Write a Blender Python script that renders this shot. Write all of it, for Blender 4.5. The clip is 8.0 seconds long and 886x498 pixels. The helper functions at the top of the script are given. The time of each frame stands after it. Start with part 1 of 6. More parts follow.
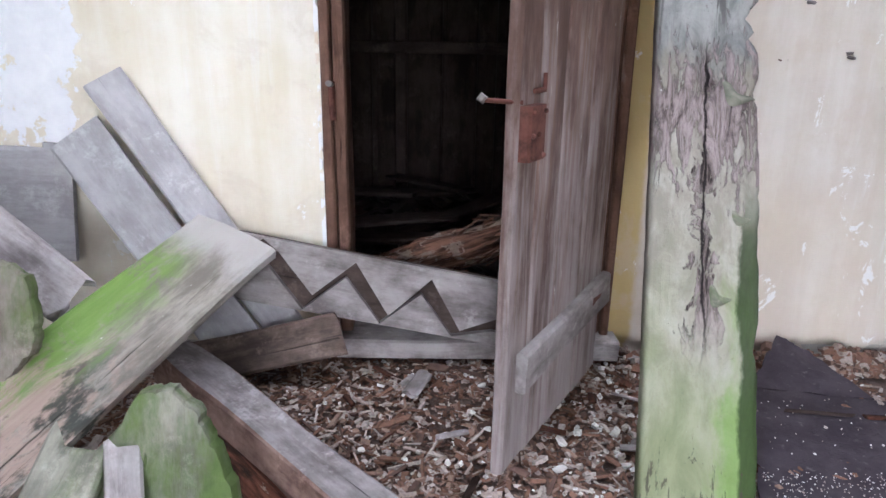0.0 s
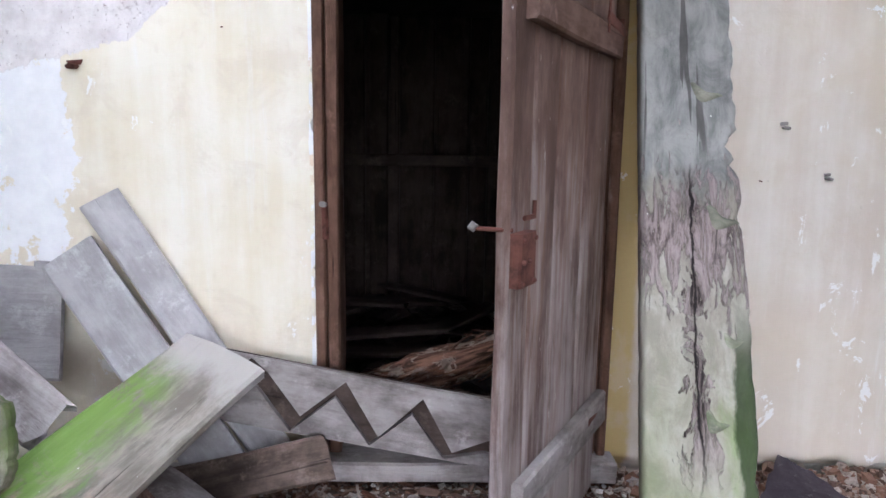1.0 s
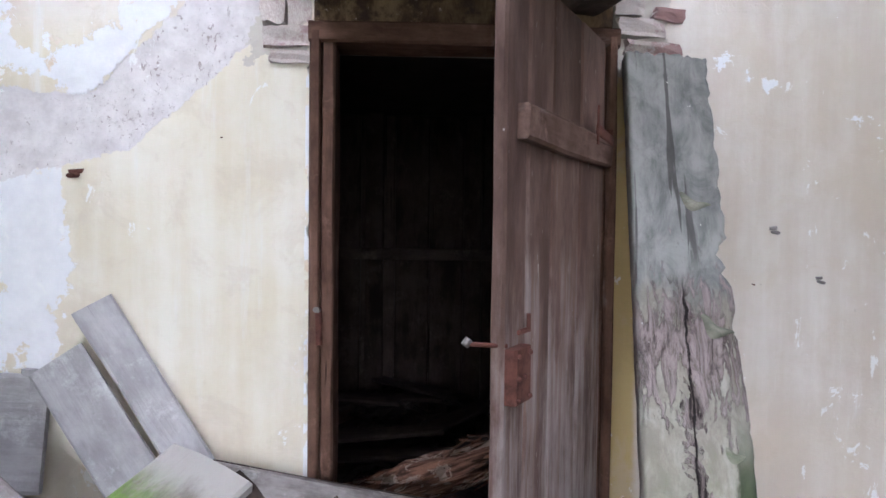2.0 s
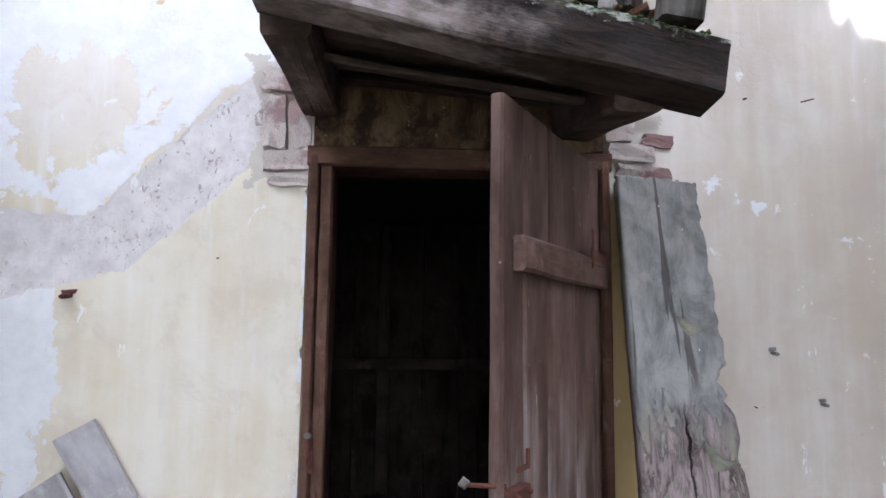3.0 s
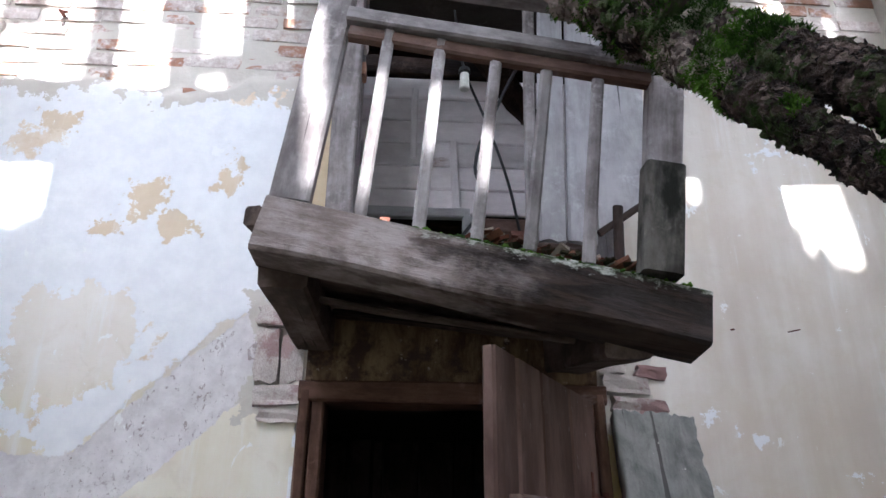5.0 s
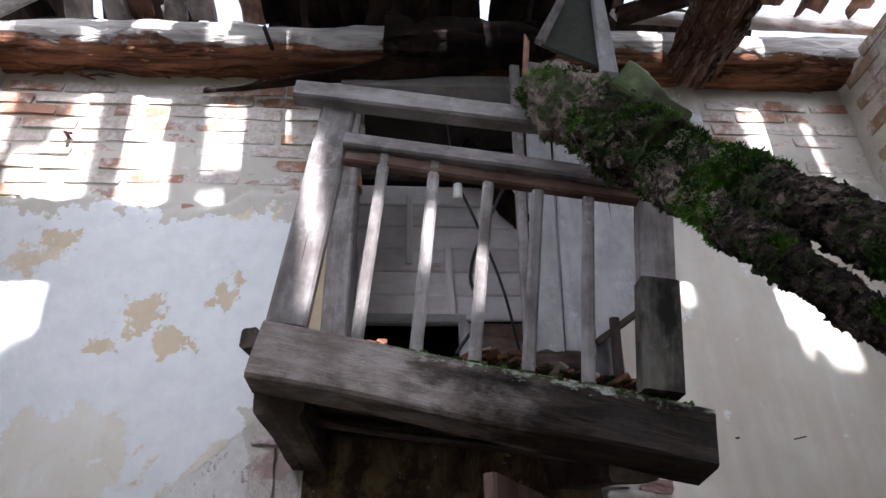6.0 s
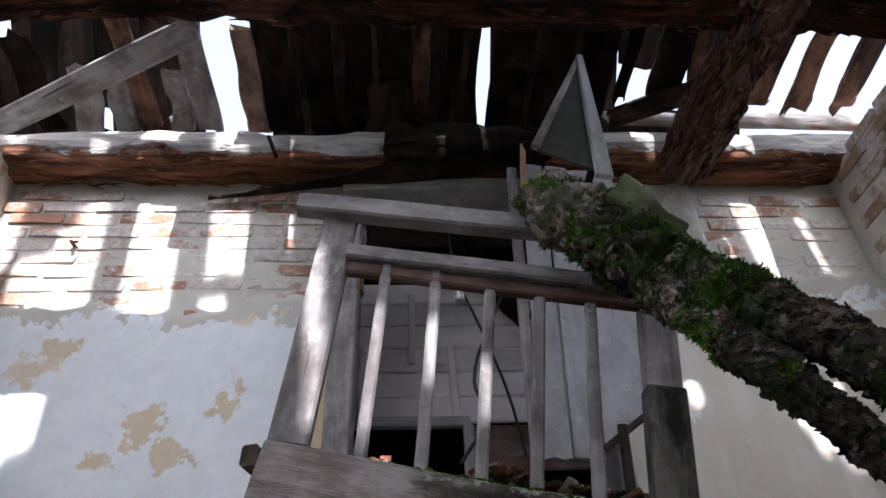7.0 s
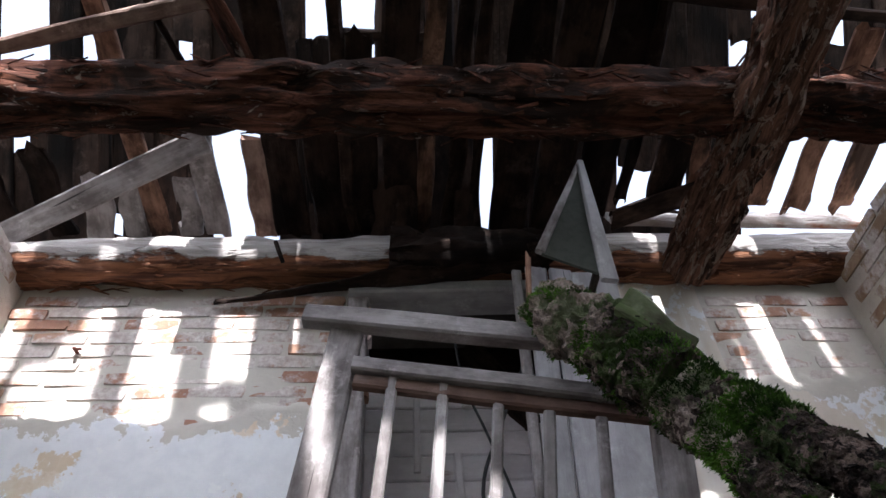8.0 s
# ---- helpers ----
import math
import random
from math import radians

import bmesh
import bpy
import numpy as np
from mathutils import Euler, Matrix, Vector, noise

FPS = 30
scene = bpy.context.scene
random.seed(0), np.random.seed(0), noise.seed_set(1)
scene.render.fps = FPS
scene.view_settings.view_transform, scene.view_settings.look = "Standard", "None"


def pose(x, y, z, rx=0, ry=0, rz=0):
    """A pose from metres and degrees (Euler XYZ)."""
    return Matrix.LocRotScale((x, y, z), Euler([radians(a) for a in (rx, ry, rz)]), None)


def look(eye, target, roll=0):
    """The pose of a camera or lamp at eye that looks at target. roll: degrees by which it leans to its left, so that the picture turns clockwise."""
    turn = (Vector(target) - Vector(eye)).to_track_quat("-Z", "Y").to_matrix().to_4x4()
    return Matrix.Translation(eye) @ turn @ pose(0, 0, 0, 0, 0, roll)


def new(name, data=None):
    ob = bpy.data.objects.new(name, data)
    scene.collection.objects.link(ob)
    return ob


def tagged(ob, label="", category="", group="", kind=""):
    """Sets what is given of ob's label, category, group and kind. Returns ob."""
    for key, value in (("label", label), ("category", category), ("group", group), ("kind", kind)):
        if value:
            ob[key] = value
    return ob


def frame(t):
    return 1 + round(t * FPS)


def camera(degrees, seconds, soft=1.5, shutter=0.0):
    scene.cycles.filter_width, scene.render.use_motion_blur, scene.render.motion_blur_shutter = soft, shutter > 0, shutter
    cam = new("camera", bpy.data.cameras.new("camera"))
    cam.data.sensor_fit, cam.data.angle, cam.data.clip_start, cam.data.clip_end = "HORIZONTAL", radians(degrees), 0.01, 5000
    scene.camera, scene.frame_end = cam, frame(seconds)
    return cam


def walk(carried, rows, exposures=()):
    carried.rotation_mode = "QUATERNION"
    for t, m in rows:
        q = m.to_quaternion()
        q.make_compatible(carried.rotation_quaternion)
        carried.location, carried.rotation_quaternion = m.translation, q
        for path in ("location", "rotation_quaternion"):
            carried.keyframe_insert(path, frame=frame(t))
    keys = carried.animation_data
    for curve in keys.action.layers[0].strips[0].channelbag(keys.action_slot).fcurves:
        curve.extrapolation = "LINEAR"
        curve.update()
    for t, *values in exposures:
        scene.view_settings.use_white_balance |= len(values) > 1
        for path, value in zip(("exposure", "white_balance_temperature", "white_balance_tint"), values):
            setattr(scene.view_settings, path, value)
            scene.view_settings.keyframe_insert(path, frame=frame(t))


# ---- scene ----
cam = camera(67.1, 8.0)
EXPOSURES = [(0, 3.48, 5500, 13), (1.5, 3.32, 5480, 13), (2.8, 3.0, 5450, 13), (4.5, 2.80, 5400, 12), (5.8, 2.02, 5600, 12), (7.0, 1.60, 5600, 12), (8.0, 1.76, 5650, 12)]
PATH = [
    (0, (-0.116, 0.342, 1.195), (-0.071, 2.251, 0.6), 0.9),
    (0.5, (-0.114, 0.351, 1.228), (-0.053, 2.305, 0.802), 1.0),
    (1, (-0.116, 0.36, 1.255), (-0.049, 2.335, 0.95), 0.9),
    (1.5, (-0.109, 0.371, 1.289), (-0.045, 2.362, 1.112), 0.7),
    (1.7, (-0.11, 0.369, 1.306), (-0.042, 2.364, 1.174), 0.7),
    (2.8, (-0.116, 0.377, 1.393), (-0.025, 2.367, 1.565), 0.8),
    (3, (-0.117, 0.38, 1.411), (-0.028, 2.364, 1.643), 0.8),
    (3.5, (-0.12, 0.377, 1.452), (-0.037, 2.34, 1.827), 0.8),
    (4, (-0.118, 0.37, 1.484), (-0.038, 2.305, 1.986), 0.7),
    (4.5, (-0.115, 0.36, 1.522), (-0.032, 2.255, 2.158), 0.6),
    (4.7, (-0.113, 0.358, 1.528), (-0.023, 2.229, 2.23), 0.6),
    (5.8, (-0.117, 0.314, 1.6), (-0.018, 2.054, 2.579), -0.4),
    (6, (-0.119, 0.307, 1.614), (-0.018, 2.021, 2.64), -1.0),
    (6.5, (-0.12, 0.286, 1.643), (-0.02, 1.925, 2.785), -1.9),
    (7, (-0.124, 0.263, 1.668), (-0.027, 1.832, 2.904), -2.2),
    (7.5, (-0.128, 0.241, 1.694), (-0.038, 1.726, 3.031), -2.4),
    (8, (-0.131, 0.223, 1.719), (-0.045, 1.614, 3.154), -2.7),
]
walk(cam, [(t, look(eye, target, roll)) for t, eye, target, roll in PATH], EXPOSURES)

# ---- world, sun and light ----
SUN_EL, SUN_AZ = 44.0, 180.0
world = bpy.data.worlds.new("sky")
scene.world = world
world.use_nodes = True
wn = world.node_tree.nodes
sky = wn.new("ShaderNodeTexSky")
sky.sky_type, sky.sun_disc = "NISHITA", False
sky.sun_elevation, sky.sun_rotation = radians(SUN_EL), radians(SUN_AZ)
sky.air_density, sky.dust_density, sky.ozone_density = 1.0, 6.0, 1.0
haze = wn.new("ShaderNodeHueSaturation")
haze.inputs["Saturation"].default_value, haze.inputs["Value"].default_value = 0.32, 1.4
world.node_tree.links.new(sky.outputs[0], haze.inputs["Color"])
world.node_tree.links.new(haze.outputs[0], wn["Background"].inputs[0])
wn["Background"].inputs[1].default_value = 0.15
sun_data = bpy.data.lights.new("sun", "SUN")
sun_data.energy, sun_data.angle, sun_data.color = 5.0, radians(0.5), (1.0, 0.93, 0.83)
sun = new("sun", sun_data)
sun.matrix_basis = look((0, -math.cos(radians(SUN_EL)) * 20, math.sin(radians(SUN_EL)) * 20), (0.0, 0, 0))


# ---- materials ----
def graph(name, rough=0.85):
    m = bpy.data.materials.new(name)
    m.use_nodes = True
    n, l = m.node_tree.nodes, m.node_tree.links
    b = n["Principled BSDF"]
    b.inputs["Roughness"].default_value = rough
    b.inputs["Specular IOR Level"].default_value = 0.25
    return m, n, l, b


def mix_colour(n, l, fac, a, b, kind="MIX"):
    x = n.new("ShaderNodeMix")
    x.data_type, x.blend_type = "RGBA", kind
    for k, v in ((0, fac), (6, a), (7, b)):
        if isinstance(v, (int, float)):
            x.inputs[k].default_value = v
        elif isinstance(v, tuple):
            x.inputs[k].default_value = (*v, 1)
        else:
            l.new(v, x.inputs[k])
    return x.outputs[2]


def calc(n, l, op, a, b=0.0, c=0.0):
    x = n.new("ShaderNodeMath")
    x.operation = op
    for k, v in enumerate((a, b, c)):
        if isinstance(v, (int, float)):
            x.inputs[k].default_value = v
        else:
            l.new(v, x.inputs[k])
    return x.outputs[0]


def step(n, l, v, lo, hi):
    x = n.new("ShaderNodeMapRange")
    x.interpolation_type = "SMOOTHSTEP"
    l.new(v, x.inputs[0])
    x.inputs[1].default_value, x.inputs[2].default_value = lo, hi
    return x.outputs[0]


def speck(n, l, co, scale, detail=6.0, rough=0.6, warp=0.0):
    x = n.new("ShaderNodeTexNoise")
    x.inputs["Scale"].default_value, x.inputs["Detail"].default_value = scale, detail
    x.inputs["Roughness"].default_value, x.inputs["Distortion"].default_value = rough, warp
    l.new(co, x.inputs["Vector"])
    return x.outputs[0]


def scaled(n, l, co, s):
    x = n.new("ShaderNodeMapping")
    x.inputs["Scale"].default_value = s
    l.new(co, x.inputs["Vector"])
    return x.outputs[0]


def coords(n, l):
    """Own coordinates of the object, shifted by chance from piece to piece."""
    tc, oi = n.new("ShaderNodeTexCoord"), n.new("ShaderNodeObjectInfo")
    add = n.new("ShaderNodeVectorMath")
    add.operation = "MULTIPLY_ADD"
    l.new(oi.outputs["Random"], add.inputs[0])
    add.inputs[1].default_value = (37.0, 11.0, 23.0)
    l.new(tc.outputs["Object"], add.inputs[2])
    return add.outputs[0], oi.outputs["Random"], tc.outputs["Object"]


def bumped(n, l, b, h, strength=0.4, dist=0.01):
    x = n.new("ShaderNodeBump")
    x.inputs["Strength"].default_value, x.inputs["Distance"].default_value = strength, dist
    l.new(h, x.inputs["Height"])
    l.new(x.outputs[0], b.inputs["Normal"])


def wood(name, light, dark, rot=(0.10, 0.035, 0.02), rot_amount=0.2, moss=0.0, white=0.0, vary=0.35, bump=0.5, gloss=0.12):
    """Old timber with its grain along x: pale and dark fibres, rotten patches, moss, remains of white paint."""
    m, n, l, b = graph(name, 0.82)
    b.inputs["Specular IOR Level"].default_value = gloss
    co, rnd, own = coords(n, l)
    fibre = speck(n, l, scaled(n, l, co, (6, 50, 50)), 1.0, 8, 0.7, 0.5)
    rings = speck(n, l, scaled(n, l, co, (2.0, 12, 12)), 1.0, 5, 0.6, 2.2)
    patch = speck(n, l, scaled(n, l, co, (1.6, 4, 4)), 1.0, 6, 0.65)
    stain = speck(n, l, scaled(n, l, co, (5.5, 8, 8)), 1.0, 8, 0.66)
    fine = speck(n, l, co, 60, 4, 0.7)
    v = calc(n, l, "MULTIPLY_ADD", rings, 0.24, calc(n, l, "MULTIPLY_ADD", fibre, 0.16, calc(n, l, "MULTIPLY", stain, 0.74)))
    c = mix_colour(n, l, step(n, l, v, 0.42, 0.72), dark, light)
    dust = step(n, l, calc(n, l, "MULTIPLY_ADD", fine, 0.25, speck(n, l, co, 7, 8, 0.7)), 0.66, 0.82)
    c = mix_colour(n, l, calc(n, l, "MULTIPLY", dust, 0.55), c, tuple(min(0.6, q * 1.5 + 0.02) for q in light))
    crack = step(n, l, speck(n, l, scaled(n, l, co, (0.9, 30, 30)), 1.0, 3, 0.5, 0.5), 0.69, 0.73)
    c = mix_colour(n, l, calc(n, l, "MULTIPLY", crack, 0.85), c, tuple(q * 0.18 for q in dark))
    c = mix_colour(n, l, step(n, l, patch, 0.72 - rot_amount, 0.80 - rot_amount * 0.7), c, rot)
    tone = calc(n, l, "MULTIPLY_ADD", rnd, vary, 1 - vary * 0.5)
    hsv = n.new("ShaderNodeHueSaturation")
    l.new(tone, hsv.inputs["Value"])
    l.new(c, hsv.inputs["Color"])
    c = hsv.outputs[0]
    if white:
        w = speck(n, l, scaled(n, l, co, (5, 16, 16)), 1.0, 6, 0.7)
        c = mix_colour(n, l, step(n, l, w, 0.74 - white, 0.79 - white), c, (0.62, 0.64, 0.66))
    if moss:
        g = speck(n, l, scaled(n, l, co, (2.0, 5, 5)), 1.0, 8, 0.66)
        green = mix_colour(n, l, speck(n, l, co, 18, 5), (0.035, 0.062, 0.014), (0.125, 0.20, 0.04))
        c = mix_colour(n, l, calc(n, l, "MULTIPLY", step(n, l, g, 0.78 - moss, 0.98 - moss), 0.85), c, green)
    c = mix_colour(n, l, calc(n, l, "MULTIPLY", step(n, l, fine, 0.62, 0.8), 0.25), c, (0.02, 0.018, 0.015))
    l.new(c, b.inputs["Base Color"])
    h = calc(n, l, "SUBTRACT", calc(n, l, "MULTIPLY_ADD", fibre, 0.6, calc(n, l, "MULTIPLY", patch, 0.4)), calc(n, l, "MULTIPLY", crack, 0.5))
    bumped(n, l, b, h, bump, 0.012)
    return m


def plate_material():
    """The wall plate: grey skin above, red rot with a torn edge on its underside."""
    m, n, l, b = graph("rotting_wall_plate", 0.85)
    co, rnd, own = coords(n, l)
    sep = n.new("ShaderNodeSeparateXYZ")
    l.new(own, sep.inputs[0])
    fibre = speck(n, l, scaled(n, l, own, (2, 30, 30)), 1.0, 7, 0.65, 0.3)
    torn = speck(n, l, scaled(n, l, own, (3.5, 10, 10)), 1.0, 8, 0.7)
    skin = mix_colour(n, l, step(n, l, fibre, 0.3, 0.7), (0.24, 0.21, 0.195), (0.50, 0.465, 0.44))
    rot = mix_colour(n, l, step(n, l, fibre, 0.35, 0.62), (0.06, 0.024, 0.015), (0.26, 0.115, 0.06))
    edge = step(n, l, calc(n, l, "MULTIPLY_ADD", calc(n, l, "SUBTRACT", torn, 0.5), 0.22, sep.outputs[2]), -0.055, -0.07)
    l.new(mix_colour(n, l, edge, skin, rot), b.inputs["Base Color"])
    bumped(n, l, b, calc(n, l, "SUBTRACT", calc(n, l, "ADD", fibre, torn), edge), 0.9, 0.02)
    return m


def earth(name, a, b2, c3, scale=14.0, bump=0.8):
    m, n, l, b = graph(name, 0.95)
    co, rnd, own = coords(n, l)
    f1, f2 = speck(n, l, co, scale, 8, 0.7), speck(n, l, co, scale * 5, 5, 0.7)
    c = mix_colour(n, l, step(n, l, f1, 0.35, 0.65), a, b2)
    c = mix_colour(n, l, step(n, l, f2, 0.58, 0.72), c, c3)
    l.new(c, b.inputs["Base Color"])
    bumped(n, l, b, calc(n, l, "ADD", f1, f2), bump, 0.02)
    return m


def plain(name, colour, rough=0.6, metal=0.0, spot=0.4):
    m, n, l, b = graph(name, rough)
    co, rnd, own = coords(n, l)
    f = speck(n, l, co, 25, 7, 0.7)
    c = mix_colour(n, l, calc(n, l, "MULTIPLY", step(n, l, f, 0.4, 0.7), spot), colour, tuple(v * 0.35 for v in colour))
    l.new(c, b.inputs["Base Color"])
    b.inputs["Metallic"].default_value = metal
    bumped(n, l, b, f, 0.3, 0.004)
    return m


GREY = wood("grey_weathered_wood", (0.34, 0.31, 0.302), (0.135, 0.115, 0.11), rot_amount=0.02)
PALE = wood("pale_grey_boards", (0.43, 0.415, 0.42), (0.29, 0.275, 0.278), (0.14, 0.115, 0.105), rot_amount=0.03, vary=0.2)
BROWN = wood("brown_door_wood", (0.165, 0.106, 0.084), (0.075, 0.043, 0.033), (0.23, 0.19, 0.175), rot_amount=0.20, vary=0.12)


def door_material():
    """Brown door paint, scuffed to a lilac grey in runs, most of all low down."""
    m, n, l, b = graph("worn_door_paint", 0.7)
    b.inputs["Specular IOR Level"].default_value = 0.2
    co, rnd, own = coords(n, l)
    sep = n.new("ShaderNodeSeparateXYZ")
    l.new(own, sep.inputs[0])
    run = speck(n, l, scaled(n, l, co, (1.6, 26, 26)), 1.0, 7, 0.66, 0.4)
    blot = speck(n, l, scaled(n, l, co, (2.2, 6, 6)), 1.0, 8, 0.66)
    fine = speck(n, l, scaled(n, l, co, (30, 90, 90)), 1.0, 5, 0.7)
    c = mix_colour(n, l, step(n, l, blot, 0.35, 0.65), (0.075, 0.043, 0.034), (0.175, 0.112, 0.09))
    v = calc(n, l, "MULTIPLY_ADD", run, 0.5, calc(n, l, "MULTIPLY_ADD", blot, 0.5, calc(n, l, "MULTIPLY", sep.outputs[0], -0.16)))
    c = mix_colour(n, l, calc(n, l, "MULTIPLY", step(n, l, v, 0.30, 0.52), 0.85), c, mix_colour(n, l, run, (0.20, 0.165, 0.16), (0.37, 0.335, 0.33)))
    c = mix_colour(n, l, step(n, l, speck(n, l, scaled(n, l, co, (9, 40, 40)), 1.0, 6, 0.7), 0.66, 0.70), c, (0.46, 0.43, 0.41))
    c = mix_colour(n, l, calc(n, l, "MULTIPLY", step(n, l, fine, 0.6, 0.75), 0.4), c, (0.05, 0.03, 0.025))
    l.new(c, b.inputs["Base Color"])
    bumped(n, l, b, calc(n, l, "ADD", run, fine), 0.35, 0.006)
    return m


DOOR = door_material()
FRAME = wood("brown_frame_wood", (0.175, 0.10, 0.072), (0.08, 0.043, 0.031), (0.30, 0.24, 0.22), rot_amount=0.1, vary=0.1)
def rotten_material(name, dark, red, hollow, flaking):
    """Red brown rot: black hollows, red fibres and sparse pale flakes of old skin."""
    m, n, l, b = graph(name, 0.88)
    b.inputs["Specular IOR Level"].default_value = 0.1
    co, rnd, own = coords(n, l)
    fibre = speck(n, l, scaled(n, l, co, (3.2, 40, 40)), 1.0, 8, 0.7, 0.5)
    lump = speck(n, l, scaled(n, l, co, (2.6, 7, 7)), 1.0, 8, 0.68, 0.6)
    skin = speck(n, l, scaled(n, l, co, (6, 13, 13)), 1.0, 9, 0.72, 1.2)
    c = mix_colour(n, l, step(n, l, fibre, 0.35, 0.68), dark, red)
    c = mix_colour(n, l, step(n, l, lump, hollow, hollow + 0.12), c, mix_colour(n, l, fibre, (0.008, 0.006, 0.005), (0.035, 0.02, 0.015)))
    c = mix_colour(n, l, calc(n, l, "MULTIPLY", step(n, l, skin, flaking, flaking + 0.04), 0.8), c, mix_colour(n, l, fibre, (0.14, 0.10, 0.08), (0.42, 0.34, 0.28)))
    l.new(c, b.inputs["Base Color"])
    h = calc(n, l, "SUBTRACT", calc(n, l, "MULTIPLY_ADD", fibre, 0.5, calc(n, l, "MULTIPLY", step(n, l, skin, 0.58, 0.63), 0.5)), calc(n, l, "MULTIPLY", lump, 1.0))
    bumped(n, l, b, h, 1.0, 0.025)
    return m


ROT = rotten_material("rotten_red_brown_wood", (0.035, 0.013, 0.009), (0.15, 0.062, 0.038), 0.46, 0.60)
JOIST = rotten_material("flaking_joist_wood", (0.04, 0.019, 0.013), (0.22, 0.115, 0.078), 0.50, 0.53)
TAN = wood("raw_brown_wood", (0.30, 0.205, 0.165), (0.11, 0.065, 0.05), (0.05, 0.03, 0.024), rot_amount=0.15, bump=0.9)
RED = wood("red_brown_boards", (0.27, 0.155, 0.105), (0.075, 0.036, 0.024), (0.03, 0.018, 0.013), rot_amount=0.25, bump=1.0)
LOG = wood("wall_plate_wood", (0.42, 0.38, 0.35), (0.22, 0.17, 0.14), (0.20, 0.07, 0.035), rot_amount=0.14, bump=0.7)
# Near black: the shade under roof, loft and balcony is put into this colour.
ROOF = wood("shade_dark_roof_boards", (0.034, 0.021, 0.016), (0.008, 0.0055, 0.0045), (0.006, 0.0045, 0.004), rot_amount=0.24, vary=1.1, gloss=0.06, bump=0.9)
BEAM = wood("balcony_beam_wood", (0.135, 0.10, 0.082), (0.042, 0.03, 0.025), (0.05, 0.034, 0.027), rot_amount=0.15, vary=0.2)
MOSSY = wood("mossy_board_wood", (0.30, 0.27, 0.225), (0.15, 0.125, 0.10), (0.07, 0.055, 0.042), rot_amount=0.12, moss=0.34)
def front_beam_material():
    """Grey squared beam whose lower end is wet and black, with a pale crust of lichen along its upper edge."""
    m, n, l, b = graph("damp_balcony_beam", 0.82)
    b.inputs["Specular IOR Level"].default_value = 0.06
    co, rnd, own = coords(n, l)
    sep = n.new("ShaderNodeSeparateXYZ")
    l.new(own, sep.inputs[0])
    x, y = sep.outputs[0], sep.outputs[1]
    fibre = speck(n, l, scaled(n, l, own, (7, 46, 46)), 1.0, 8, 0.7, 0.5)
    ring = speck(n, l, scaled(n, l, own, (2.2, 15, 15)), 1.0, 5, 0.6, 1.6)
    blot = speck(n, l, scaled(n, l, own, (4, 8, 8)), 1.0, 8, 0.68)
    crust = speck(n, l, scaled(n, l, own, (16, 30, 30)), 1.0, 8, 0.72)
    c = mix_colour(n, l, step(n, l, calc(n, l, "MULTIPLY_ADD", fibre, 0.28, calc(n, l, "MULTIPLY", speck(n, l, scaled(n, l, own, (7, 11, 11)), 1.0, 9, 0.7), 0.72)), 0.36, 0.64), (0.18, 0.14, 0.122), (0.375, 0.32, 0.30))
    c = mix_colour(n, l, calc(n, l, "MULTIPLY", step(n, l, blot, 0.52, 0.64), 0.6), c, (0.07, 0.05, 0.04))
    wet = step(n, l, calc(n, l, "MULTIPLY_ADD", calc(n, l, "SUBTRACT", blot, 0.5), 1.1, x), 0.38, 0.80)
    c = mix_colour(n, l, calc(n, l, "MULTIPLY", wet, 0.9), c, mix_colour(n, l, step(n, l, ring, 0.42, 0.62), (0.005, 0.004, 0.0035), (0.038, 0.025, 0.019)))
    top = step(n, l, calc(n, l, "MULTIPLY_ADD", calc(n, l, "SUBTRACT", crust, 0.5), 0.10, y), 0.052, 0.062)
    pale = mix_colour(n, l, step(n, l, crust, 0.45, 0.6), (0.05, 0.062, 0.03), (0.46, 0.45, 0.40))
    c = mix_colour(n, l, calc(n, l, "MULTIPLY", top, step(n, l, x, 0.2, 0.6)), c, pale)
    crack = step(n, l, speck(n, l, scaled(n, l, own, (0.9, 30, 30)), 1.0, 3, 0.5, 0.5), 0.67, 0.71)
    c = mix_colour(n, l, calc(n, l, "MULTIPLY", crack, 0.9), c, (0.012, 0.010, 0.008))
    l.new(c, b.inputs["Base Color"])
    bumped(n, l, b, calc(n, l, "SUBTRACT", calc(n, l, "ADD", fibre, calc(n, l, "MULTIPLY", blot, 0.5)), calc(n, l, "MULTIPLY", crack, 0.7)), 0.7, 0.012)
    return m


